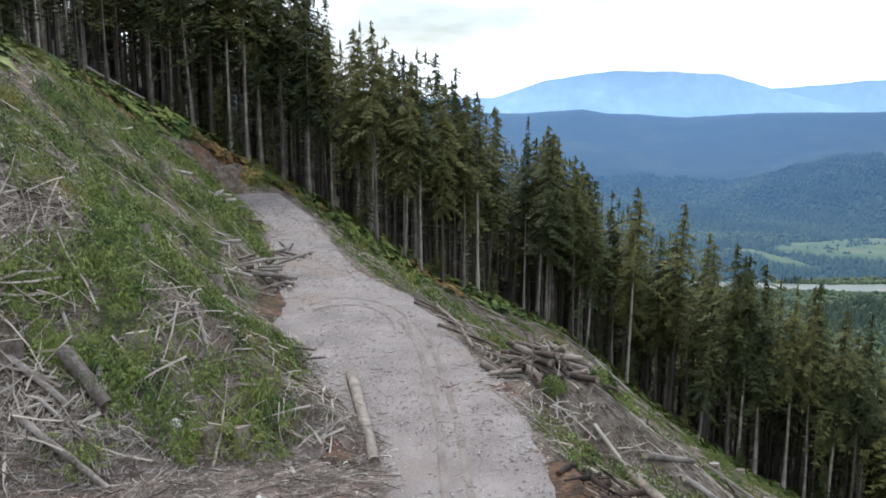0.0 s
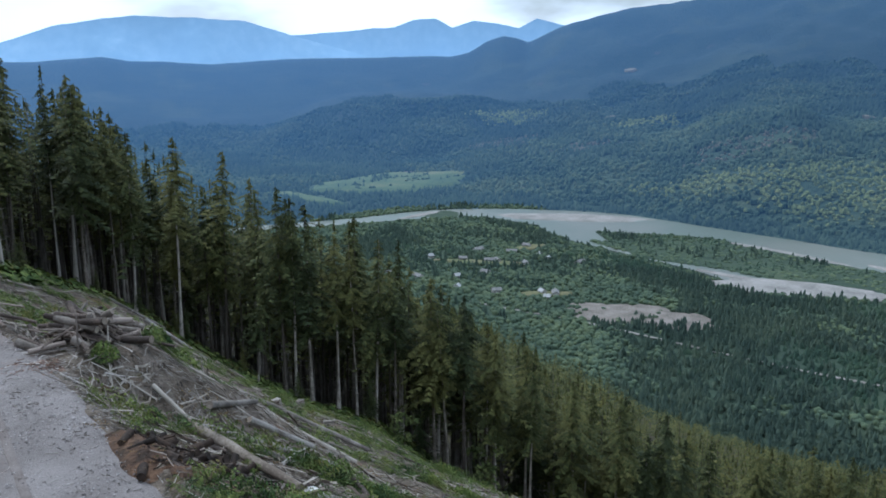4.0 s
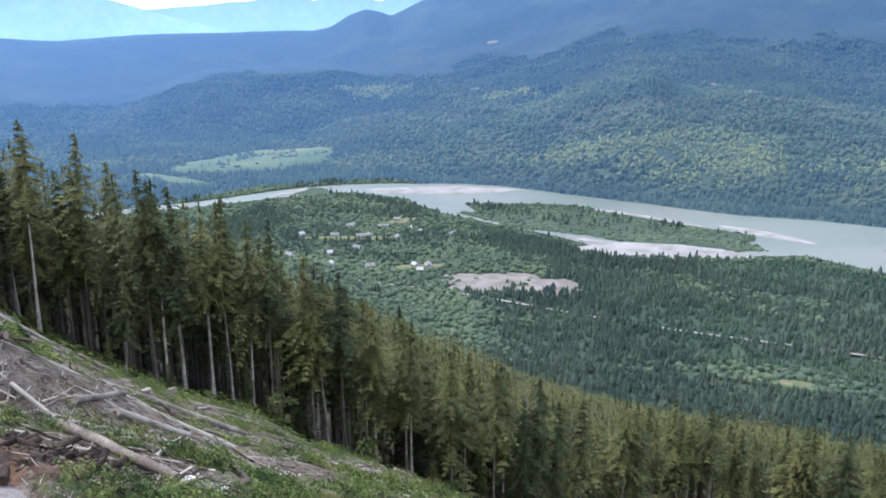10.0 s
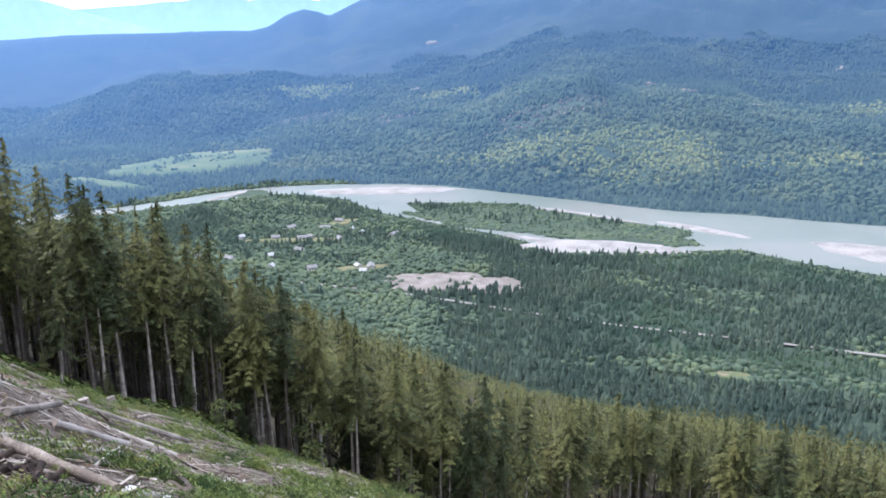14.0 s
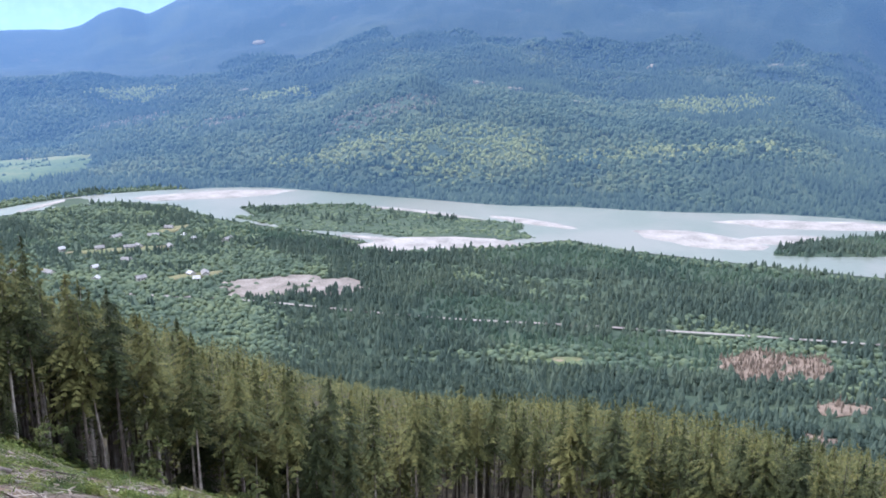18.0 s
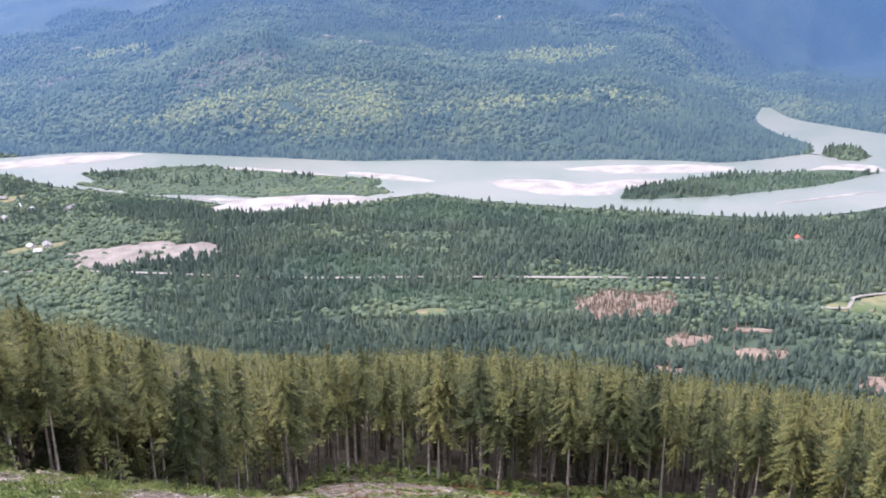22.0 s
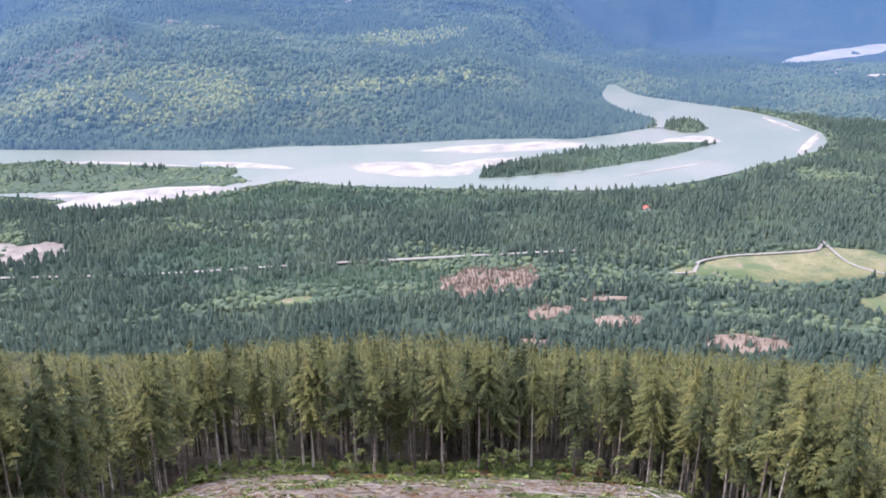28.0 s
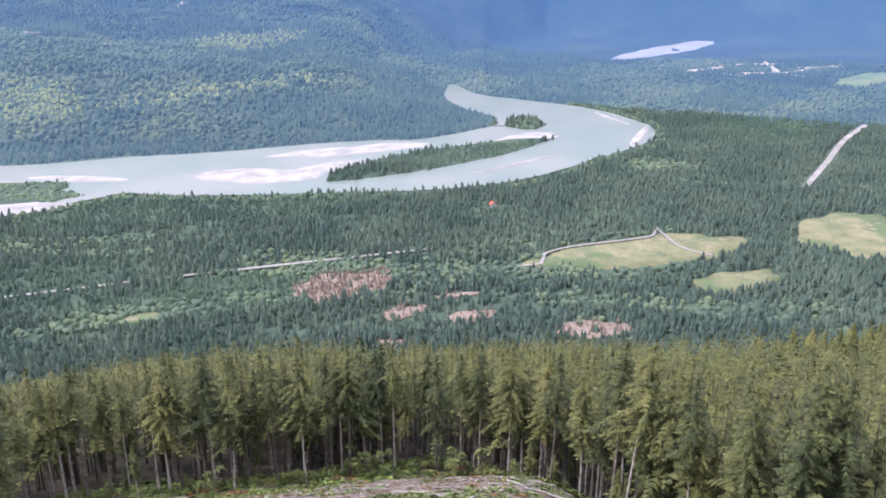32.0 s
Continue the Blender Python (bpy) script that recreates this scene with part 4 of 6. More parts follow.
def crown_shape(h, base, reach, count, per, seed, droop=0.35, bare=0.0, split=1):
    """Drooping branches, each a feather of narrow sprays, from height base * h to the tip; lopsided, with gaps."""
    r = np.random.default_rng(seed)
    ph = r.random(4) * 6.283
    vs, fs, n = [], [], 0
    for k in range(count):
        t = (k + r.random()) / count
        tier = max(6, count // 7)
        t = min(0.995, (math.floor(t * tier) + 0.5 + 0.30 * r.normal()) / tier) if k < 0.9 * count else t
        t = max(0.0, t)
        z = h * (base + (1 - base) * t ** 0.95)
        up = 1 - t
        q = r.random() * 6.283
        lump = 0.80 + 0.22 * math.sin(2 * q + ph[0] + 9 * t) + 0.18 * math.sin(q + ph[1] + 23 * t)
        length = reach * (0.13 + 0.90 * min(1, up * 2.3) * (0.62 + 0.38 * up)) * (0.55 + 0.6 * r.random()) * lump
        if t < 0.20 and r.random() < 0.5:
            length *= 0.5
        c, s = math.cos(q), math.sin(q)
        rise = 0.30 * (t - 0.30) * length
        for j in range(per):
            u = (j + 0.55) / per
            if r.random() < bare:
                continue
            px = length * u
            pz = z + rise * u - droop * length * u * u
            wide = (0.13 + 0.165 * length * (1 - 0.55 * u)) * (0.7 + 0.6 * r.random())
            long = length / per * (1.5 if split == 1 else 1.0)
            sag = 0.08 + 0.20 * r.random()
            for side in (-1, 1):
                for m in range(split):
                    o = (m - 0.5 * (split - 1)) * long * 0.62
                    a = np.array([[px + o - long * 0.42 / split ** 0.5, 0, pz + 0.02], [px + o + long * 0.42 / split ** 0.5, 0, pz - droop * long * u * 0.8],
                                  [px + o + long * (0.2 + 0.5 * r.random()), side * wide * (0.75 + 0.5 * r.random()), pz - sag - 0.3 * wide * r.random()]])
                    vs.append(np.c_[a[:, 0] * c - a[:, 1] * s, a[:, 0] * s + a[:, 1] * c, a[:, 2]])
                    fs.append([n, n + 1, n + 2])
                    n += 3
    tip = np.array([[0.14, 0, h * 0.95], [-0.08, 0.12, h * 0.95], [-0.08, -0.12, h * 0.95], [0.05 * r.normal(), 0.05, h * 1.012]])
    vs.append(tip)
    fs += [[n, n + 1, n + 3], [n + 1, n + 2, n + 3], [n + 2, n, n + 3]]
    return np.concatenate(vs), np.array(fs)


def snag_branches(h, low, high, count, reach, seed):
    """Thin dead branch stubs on the bare bole."""
    r = np.random.default_rng(seed)
    out = []
    for k in range(count):
        z, q, L = h * (low + (high - low) * r.random()), r.random() * 6.283, reach * (0.3 + 0.7 * r.random())
        d = np.array([math.cos(q), math.sin(q), -0.15 + 0.3 * r.random()])
        side = np.array([-d[1], d[0], 0]) * 0.025
        o = np.array([0, 0, z])
        out.append((np.array([o + side, o - side, o + d * L * 0.6 + [0, 0, 0.02], o + d * L, o + [0, 0, 0.05]]), np.array([[0, 1, 2], [2, 1, 3], [0, 2, 4], [2, 3, 4]])))
    return merge(out)


def timber(kind, seed):
    """The meshes of one conifer of height 20: trunk with dead stubs, and crown."""
    base, reach, count, per, bare = {"edge": (0.38, 3.2, 150, 7, 0.03), "full": (0.12, 2.8, 190, 7, 0.02), "thin": (0.54, 2.7, 115, 7, 0.04), "dead": (0.35, 1.7, 70, 4, 0.70)}[kind]
    tv, bv = trunk_shape(20, 0.165, seed), snag_branches(20, 0.10, base + 0.08, 30, 1.2, seed)
    cv = crown_shape(20, base, reach, count, per, seed + 1, droop=0.45, bare=bare, split=2)
    return mesh_of("trunk", *tv, M_BARK, True), mesh_of("crown", *cv, M_NEEDLE if kind != "dead" else M_SLASH), mesh_of("dead_wood", *bv, M_BARK)


TIMBER = {k: [timber(k, 200 + 10 * i + 100 * len(k)) for i in range(n)] for k, n in (("edge", 5), ("full", 3), ("thin", 4), ("dead", 2))}
LABELS = {"edge": "tall hemlock at the cut edge with a long bare bole", "full": "dense dark conifer branched almost to the ground",
          "thin": "slender conifer with a bare pale trunk and small crown", "dead": "bleached dead conifer with broken branches"}


def plant(kind, which, x, y, h, girth=1.0, turn=0.0, lean=0.0, lean_to=0.0, z=None):
    trunk, crown, stubs = TIMBER[kind][which % len(TIMBER[kind])]
    z = float(land(np.array([x]), np.array([y]))[0]) - 0.25 if z is None else z
    h = max(0.45 * h, min(h, float(crown_line(x, y, z)) * (0.87 + 0.16 * rng.random())))
    tree = tagged(new("conifer_tree"), LABELS[kind], "tree", "forest edge trees")
    k = h / 20
    tree.matrix_basis = Matrix.Translation((x, y, z)) @ Matrix.Rotation(radians(lean), 4, Vector((math.cos(lean_to), math.sin(lean_to), 0))) @ Matrix.Rotation(turn, 4, "Z") @ Matrix.Diagonal((k * girth, k * girth, k, 1))
    tagged(child("dead_wood", stubs, child("trunk", trunk, tree)), "thin bare dead branches", kind="stuff")
    child("crown", crown, tree)
    return tree


# single trees that stand out along the edge, by azimuth
FRONT = [-25, -24.3, -22.9, -18.4, -15.9, -14.8, -13.7, -12.7, -11.8, -10.4, -8.8, -7.3, -4.4, -2.6, -1.5, 0, 1.4,
         2.4, 7, 8.8, 9.8, 12.5, 17.3, 19.2, 19.9, 21, 22.8, 24.1, 25.4, 26.7, 29.6, 30.6, 31.7, 34,
         36.5, 39.4, 42.6, 43.3, 44.7, 45.8, 46.8, 49, 52, 52.5, 53.9, 55.4, 56.4, 57.8, 61, 62.5, 63.2,
         64.1, 66.4, 67.8, 70.9, 73, 75.8, 76.4, 77.7, 79.8, 83, 84.8, 86.2, 88.5, 91.7, 94, 96.3, 97.2]
TALL = {-4.4: 21, 12.6: 20, 20.0: 20.5, 25.4: 20, 80.0: 22}
SMALL = (17.5, 61.2)
for k, az in enumerate(FRONT):
    d = float(forest_edge(np.array([az]))[0]) + 1.5 * rng.random()
    top = 15.5 + 6.0 * rng.random()
    if az > -8:
        px0, py0 = d * math.sin(radians(az)), d * math.cos(radians(az))
        top = min(24.0, float(crown_line(px0, py0, float(land(np.array([px0]), np.array([py0]))[0])))) * (0.88 + 0.2 * rng.random())
    h = next((v for a, v in TALL.items() if abs(a - az) < 0.4), top)
    kind = ("edge", "thin", "thin", "edge", "thin")[k % 5]
    if any(abs(a - az) < 0.4 for a in SMALL):
        h, kind, d = 9.5, "edge", d - 5
    lean = 5.0 if k % 9 == 4 else 1.5 * rng.random()
    plant(kind, k, d * math.sin(radians(az)), d * math.cos(radians(az)), h, 0.9 + 0.3 * rng.random(), k * 1.7, lean, 6.28 * rng.random())
# the first rows of the edge, tree by tree
count = 0
while count < 205:
    az = -34 + 146 * rng.random()
    d = float(forest_edge(np.array([az]))[0]) + 3.5 + 15 * rng.random() ** 1.1
    kind = ("edge", "thin", "full", "dead")[int(np.searchsorted([0.50, 0.90, 0.975], rng.random()))]
    plant(kind, int(rng.integers(0, 5)), d * math.sin(radians(az)), d * math.cos(radians(az)), 16 + 7.5 * rng.random(), 0.8 + 0.4 * rng.random(), 6.28 * rng.random(), 2.5 * rng.random(), 6.28 * rng.random())
    count += 1


# the timber behind: lighter crowns and boles joined
BACK = []
for k in range(9):
    (tv, tf), (cv, cf) = trunk_shape(20, 0.16, 300 + k, 4, 3, 0.2), crown_shape(20, 0.30 + 0.06 * (k % 3) if k < 6 else 0.10, 2.5, 48 if k < 6 else 60, 3, 310 + k, droop=0.45)
    BACK.append(((tv / 20, tf), (cv / 20, cf)))
fx, fy = polar_points(2700, -36, 114, 45, 215)
ex = np.radians(-36 + 150 * rng.random(900))
ed = forest_edge(np.degrees(ex)) + 8 + 34 * rng.random(900)
fx, fy = np.concatenate([fx, np.sin(ex) * ed]), np.concatenate([fy, np.cos(ex) * ed])
_az, _d = np.degrees(np.arctan2(fx, fy)), np.hypot(fx, fy)
keep = (_d > forest_edge(_az) + 8) & (_d > 0)
fx, fy = fx[keep], fy[keep]
n = len(fx)
which, turn, h = np.where((np.hypot(fx, fy) < forest_edge(np.degrees(np.arctan2(fx, fy))) + 40) & (np.hypot(fx, fy) > forest_edge(np.degrees(np.arctan2(fx, fy))) + 17) & (rng.random(n) < 0.45), 6 + rng.integers(0, 3, n), rng.integers(0, 6, n)), rng.random(n) * 6.28, 14.5 + 9 * rng.random(n) ** 0.8
zz = land(fx, fy) - 0.3
h = np.minimum(h, crown_line(fx, fy, zz) * (0.74 + 0.26 * rng.random(n) + 0.12 * (rng.random(n) < 0.06)))
keep = h > 6.5
fx, fy, zz, h, which, turn, n = fx[keep], fy[keep], zz[keep], h[keep], which[keep], turn[keep], int(keep.sum())
g = np.maximum(h, 13) * (0.85 + 0.4 * rng.random(n))
pos, size = np.c_[fx, fy, zz], np.c_[g, g, h]
tagged(new("forest_boles", mesh_of("forest_boles", *scatter([b[0] for b in BACK], which, pos, size, turn), M_BOLE)), "boles of the dense conifer forest, shade painted into the bark", "forest", kind="stuff")
tagged(new("forest_canopy", mesh_of("forest_canopy", *scatter([b[1] for b in BACK], which, pos, size, turn), M_CANOPY)), "olive-green conifer canopy stepping down the slope", "forest", kind="stuff")
fx, fy = polar_points(2900, -12, 114, 208, 345)
MID = []
for k in range(6):
    cv, cf = crown_shape(20, 0.30, 2.8, 28, 2, 340 + k)
    MID.append((cv / 20, cf))
n = len(fx)
h = 14.5 + 9 * rng.random(n) ** 0.8
zz = land(fx, fy) - 0.3
h = np.maximum(6.0, np.minimum(h, crown_line(fx, fy, zz) * (0.76 + 0.24 * rng.random(n) + 0.10 * (rng.random(n) < 0.05))))
g = np.maximum(h, 13) * (0.9 + 0.4 * rng.random(n))
tagged(new("forest_canopy", mesh_of("forest_canopy", *scatter(MID, rng.integers(0, 6, n), np.c_[fx, fy, zz], np.c_[g, g, h], rng.random(n) * 6.28), M_CANOPY)),
       "olive-green conifer canopy farther down the slope", "forest", kind="stuff")
fx, fy = polar_points(4500, -12, 114, 335, 560)
k = crown_line(fx, fy, land(fx, fy)) > 26
woods("lower_forest", "conifer forest on the lower slope", fx[k], fy[k], [spire(6, 3, 160 + k) for k in range(5)], 16, 24, 0.9, M_CANOPY)


# ---- the gravel road ----
def road_mesh():
    line = ROAD_LINE
    t = np.gradient(line[:, :2], axis=0)
    t /= np.linalg.norm(t, axis=1)[:, None]
    nrm = np.stack([-t[:, 1], t[:, 0]], 1)
    ks = np.linspace(-1.08, 1.08, 17)
    rows = []
    for k in ks:
        p = line[:, :2] + nrm * line[:, 3:4] * k
        edge = 0.35 * (fbm(p[:, 0] * 0.8, p[:, 1] * 0.8, 3) - 0.5)
        p = p + nrm * (edge * abs(k))[:, None]
        z = line[:, 2] + 0.05 + 0.10 * (1 - k * k) + 0.10 * (fbm(p[:, 0] * 0.9, p[:, 1] * 0.9, 3) - 0.5) - 0.28 * max(0, abs(k) - 0.9) / 0.18
        rows.append(np.c_[p, z])
    v = np.stack(rows, 1).reshape(-1, 3)
    m = len(ks)
    i = (np.arange(len(line) - 1)[:, None] * m + np.arange(m - 1)[None]).ravel()
    return mesh_of("road", v, np.stack([i, i + 1, i + m + 1, i + m], 1), M_GRAVEL, True)


tagged(new("road", road_mesh()), "grey gravel logging road with tyre tracks", "road", kind="structure")


# ---- the logged slope: undergrowth, slash, logs, stumps and stones ----
def grade_at(x, y):
    e = 0.6
    return np.c_[(land(x + e, y) - land(x - e, y)) / (2 * e), (land(x, y + e) - land(x, y - e)) / (2 * e)]


def leaf_tuft(n, seed, spread=0.5, tall=0.5, blade=0.16):
    """A low plant of arching pointed leaves, about 1 across."""
    r = np.random.default_rng(seed)
    vs, fs = [], []
    for k in range(n):
        q, u = r.random() * 6.283, r.random() ** 0.6
        base = np.array([math.cos(q), math.sin(q), 0]) * spread * u * 0.75 + [0, 0, tall * (1 - u * u) * (0.4 + 0.6 * r.random())]
        q2 = q + r.normal(0, 0.8)
        d = np.array([math.cos(q2), math.sin(q2), 0.35 * r.normal()])
        s = np.array([-d[1], d[0], 0.3 * r.normal()]) * blade * (0.6 + 0.7 * r.random())
        L = blade * (1.3 + 1.3 * r.random())
        m = len(vs)
        vs += [base, base + d * L * 0.5 + s + [0, 0, 0.03], base + d * L - [0, 0, 0.06], base + d * L * 0.5 - s + [0, 0, 0.02]]
        fs += [[m, m + 1, m + 2], [m, m + 2, m + 3]]
    return np.array(vs), np.array(fs)


def fern_tuft(n, pairs, seed, tall=0.4, leaf=0.062):
    """Arching fronds with narrow leaflets on both sides, about 1 across."""
    r = np.random.default_rng(seed)
    vs, fs = [], []
    for k in range(n):
        q = r.random() * 6.283
        c, s = math.cos(q), math.sin(q)
        o = 0.22 * r.normal(size=2)
        reach, top = 0.22 + 0.30 * r.random(), tall * (0.4 + 0.8 * r.random())
        for j in range(pairs):
            u = (j + 0.6) / pairs
            px, pz = reach * u, top * (1.9 * u - 1.25 * u * u) + 0.03
            w = leaf * (1.1 - u) * (0.7 + 0.6 * r.random()) + 0.014
            for side in (-1, 1):
                b = np.array([[px - 0.30 * reach / pairs, 0, pz], [px + 0.35 * reach / pairs, 0, pz + 0.01], [px + 0.03 + 0.02 * r.normal(), side * w, pz - 0.03 + 0.04 * r.normal()]])
                m = len(vs)
                vs += [(o[0] + p[0] * c - p[1] * s, o[1] + p[0] * s + p[1] * c, p[2]) for p in b]
                fs.append([m, m + 1, m + 2])
    return np.array(vs), np.array(fs)


def stick_shape(seed, sides=3, seg=3):
    """A bent stick along x, 1 long and 1 thick at its butt (scaled apart)."""
    r = np.random.default_rng(seed)
    x = np.linspace(-0.5, 0.5, seg + 1)
    bend = np.cumsum(r.normal(0, 0.06, seg + 1))
    lift = np.abs(np.cumsum(r.normal(0, 0.6, seg + 1)))
    q = np.arange(sides) / sides * 6.283
    v = np.concatenate([np.c_[np.full(sides, a), b + 0.028 * (1 - 0.55 * (a + 0.5)) * np.cos(q), 0.5 + c * 0.35 + (1 - 0.55 * (a + 0.5)) * np.sin(q)] for a, b, c in zip(x, bend, lift)])
    f = []
    for k in range(seg):
        i, j = k * sides + np.arange(sides), k * sides + (np.arange(sides) + 1) % sides
        f += [np.stack([i, j, j + sides], 1), np.stack([i, j + sides, i + sides], 1)]
    return v, np.concatenate(f)


def slope_points(n, az0, az1, d0, d1, gap=0.25):
    """Places on the cut, thicker towards the camera, off the road bench and short of the timber."""
    a = np.radians(az0 + (az1 - az0) * rng.random(n))
    d = d0 + (d1 - d0) * rng.random(n) ** 1.15
    x, y = np.sin(a) * d, np.cos(a) * d
    k = (bench(x, y)[0] > gap) & (d < forest_edge(np.degrees(a)) + 4) & (np.hypot(x - 4.2, y - 18.3) > 1.2 + 1.6 * rng.random(n))
    return x[k], y[k]


GREY_SPOTS = [(-8.2, 19.0, 2.6, 1.0, 0.30), (-13.4, 30.0, 1.6, 2.2, 0.25), (-11.2, 23.9, 1.6, 1.0, 0.22), (-8.8, 35.5, 0.9, 2.2, 0.3), (-9.7, 21.4, 1.6, 0.9, -0.25), (-4.6, 21.2, 1.8, 0.9, -0.25), (-14.5, 42, 3.5, 5, -0.2), (7.8, 19.6, 2.4, 1.8, 0.16), (10.5, 25.0, 2.5, 2.5, 0.10)]


def greenness(x, y):
    """How thickly plants cover the cut: round clumps on the bank, bands down the fall line below the road."""
    bands = fbm((0.966 * x + 0.26 * y) / 9 + 60, (0.966 * y - 0.26 * x) / 3.2 + 20, 4)
    g = np.where(x < 1.5 - 0.16 * (y - 20), 0.5 + 1.15 * (fbm(x / 2.7 + 60, y / 2.7 + 20, 4) - 0.5), bands)
    for cx, cy, a, b, k in GREY_SPOTS:
        g = g - k * np.exp(-((x - cx) / a) ** 2 - ((y - cy) / b) ** 2)
    return g


TUFTS = [leaf_tuft(34, 400 + k, 0.5, 0.5, 0.10) for k in range(6)]
FINE = [fern_tuft(14, 8, 410 + k, 0.5) for k in range(6)]
MIDDLE = [fern_tuft(8, 5, 416 + k, 0.5) for k in range(5)]
FERNS = [leaf_tuft(40, 420 + k, 0.5, 0.35, 0.22) for k in range(4)]


def tuft_field(name, label, x, y, variants, low, high, mat, tall=0.8):
    n = len(x)
    s = low + (high - low) * rng.random(n) ** 1.5
    v, f = scatter(variants, rng.integers(0, len(variants), n), np.c_[x, y, land(x, y) - 0.04], np.c_[s, s, s * tall], rng.random(n) * 6.28, grade=grade_at(x, y))
    tagged(new(name, mesh_of(name, v, f, mat)), label, "undergrowth", kind="stuff")


x, y = slope_points(17500, -34, 54, 15, 92)
green = greenness(x, y) + 0.08 * rng.random(len(x))
uphill = x < -2.5 - 0.16 * (y - 20)
lush = green > np.where(uphill, 0.50, 0.55)
close = np.hypot(x, y) < 31
tuft_field("undergrowth", "bright green ferns and salmonberry over the near bank", x[lush & close], y[lush & close], FINE, 0.3, 0.85, M_SHRUB)
tuft_field("undergrowth", "green ferns and low brush over the cut slope", x[lush & ~close], y[lush & ~close], MIDDLE, 0.5, 1.3, M_SHRUB)
MOUNDS = [merge([fern_tuft(34, 7, 430 + k, 0.65, 0.05), leaf_tuft(110, 450 + k, 0.55, 0.6, 0.012)]) for k in range(4)]
pick = lush & (rng.random(len(x)) < np.where(uphill, 0.30, 0.14)) & (np.hypot(x, y) < 70)
tuft_field("brush_mounds", "rounded mounds of leafy green brush on the cut", x[pick], y[pick], MOUNDS, 0.7, 1.7, M_SHRUB, 1.0)
some = ~lush & (rng.random(len(x)) < np.where(uphill, 0.34, 0.20))
tuft_field("dry_weeds", "browned weeds and bracken on the cut slope", x[some], y[some], MIDDLE, 0.3, 0.7, M_RUST)
# a thick belt of young growth along the timber's foot
a = np.radians(-34 + 146 * rng.random(3600))
d = forest_edge(np.degrees(a)) - 5.5 + 13 * rng.random(3600)
x, y = np.sin(a) * d, np.cos(a) * d
k = (bench(x, y)[0] > 0.6) & (fbm(x / 7, y / 7, 3) > np.where(x < -8, 0.50, 0.31))
tuft_field("edge_undergrowth", "yellow-green brush along the foot of the timber", x[k], y[k], TUFTS + FERNS, 0.7, 2.1, M_SHRUB, 0.9)
k2 = ~k & (bench(x, y)[0] > 0.6)
tuft_field("edge_bracken", "rusty bracken along the foot of the timber", x[k2], y[k2], FERNS, 0.6, 1.5, M_RUST)

STICKS = [stick_shape(440 + k) for k in range(8)]


def stick_field(name, label, x, y, low, high, thick, mat, aim=None, spread=3.14, jut=0.06, lift=0.02):
    n = len(x)
    L = low + (high - low) * rng.random(n) ** 2.2
    t = thick * (0.5 + 0.8 * rng.random(n)) * (0.4 + 0.6 * L / high)
    turn = rng.random(n) * 6.28 if aim is None else aim + rng.normal(0, spread, n) + np.where(rng.random(n) < 0.5, 3.1416, 0)
    v, f = scatter(STICKS, rng.integers(0, 8, n), np.c_[x, y, land(x, y) + 0.02 + lift * rng.random(n)], np.c_[L, np.maximum(t / 0.028, L * 0.6), t], turn, grade=grade_at(x, y) + rng.normal(0, jut, (n, 2)))
    tagged(new(name, mesh_of(name, v, f, mat)), label, "slash", kind="stuff")


x, y = slope_points(8500, -34, 4, 14.5, 60, 0.1)
bare = (greenness(x, y) < 0.53) | (rng.random(len(x)) < 0.40)
stick_field("slash_branches", "tangled grey branches left on the cut bank", x[bare], y[bare], 0.3, 2.1, 0.026, M_POLE, jut=0.20, lift=0.35)
x, y = slope_points(7500, -4, 54, 16, 92, 0.1)
bare = greenness(x, y) < 0.58
stick_field("slash_poles", "bleached slash lying down the fall line", x[bare], y[bare], 0.4, 2.6, 0.030, M_POLE, 0.05, 0.95, 0.14)
x, y = slope_points(4200, -4, 54, 16, 92, 0.1)
bare = greenness(x, y) < 0.60
stick_field("slash_chunks", "broken ends and chunks of pale wood on the cut", x[bare], y[bare], 0.2, 0.9, 0.075, M_POLE, jut=0.3)
# heaps of bleached branches on the bank
TANGLES = [(-13.6, 27.6, 0.9), (-12.9, 27.2, 0.8), (-12.3, 24.4, 1.1), (-11.3, 22.3, 1.0), (-10.0, 19.3, 0.9), (-9.0, 19.2, 0.9), (-10.3, 18.4, 0.8), (-8.3, 18.5, 0.7), (-7.6, 22.2, 0.7), (-11.4, 44.5, 1.1), (-10.6, 34.5, 1.0),
           (-8.8, 26.0, 0.8), (3.4, 24.2, 0.6), (7.5, 25.5, 0.9), (9.5, 31.0, 1.1), (14.0, 40.0, 1.4), (8.0, 20.5, 0.8), (20.0, 55.0, 1.8), (16.0, 36.0, 1.3), (26.0, 66.0, 2.0)]
m = [70] * len(TANGLES)
x = np.concatenate([rng.normal(c[0], c[2] * 0.8, k) for c, k in zip(TANGLES, m)])
y = np.concatenate([rng.normal(c[1], c[2] * 0.7, k) for c, k in zip(TANGLES, m)])
for cx, cy, a, b, m in ((-8.2, 19.1, 1.7, 0.55, 520), (-13.4, 30.0, 1.0, 1.4, 300), (-11.2, 23.9, 1.0, 0.6, 240)):
    x, y = np.concatenate([x, rng.normal(cx, a, m)]), np.concatenate([y, rng.normal(cy, b, m)])
k = bench(x, y)[0] > 0.2
stick_field("branch_tangles", "tangled bleached branches heaped on the cut", x[k], y[k], 0.3, 1.7, 0.022, M_POLE, jut=0.25)
a, d = np.radians(48 + 54 * rng.random(5600)), 40 + 82 * rng.random(5600)
x, y = np.sin(a) * d, np.cos(a) * d
k = d < forest_edge(np.degrees(a)) + 1
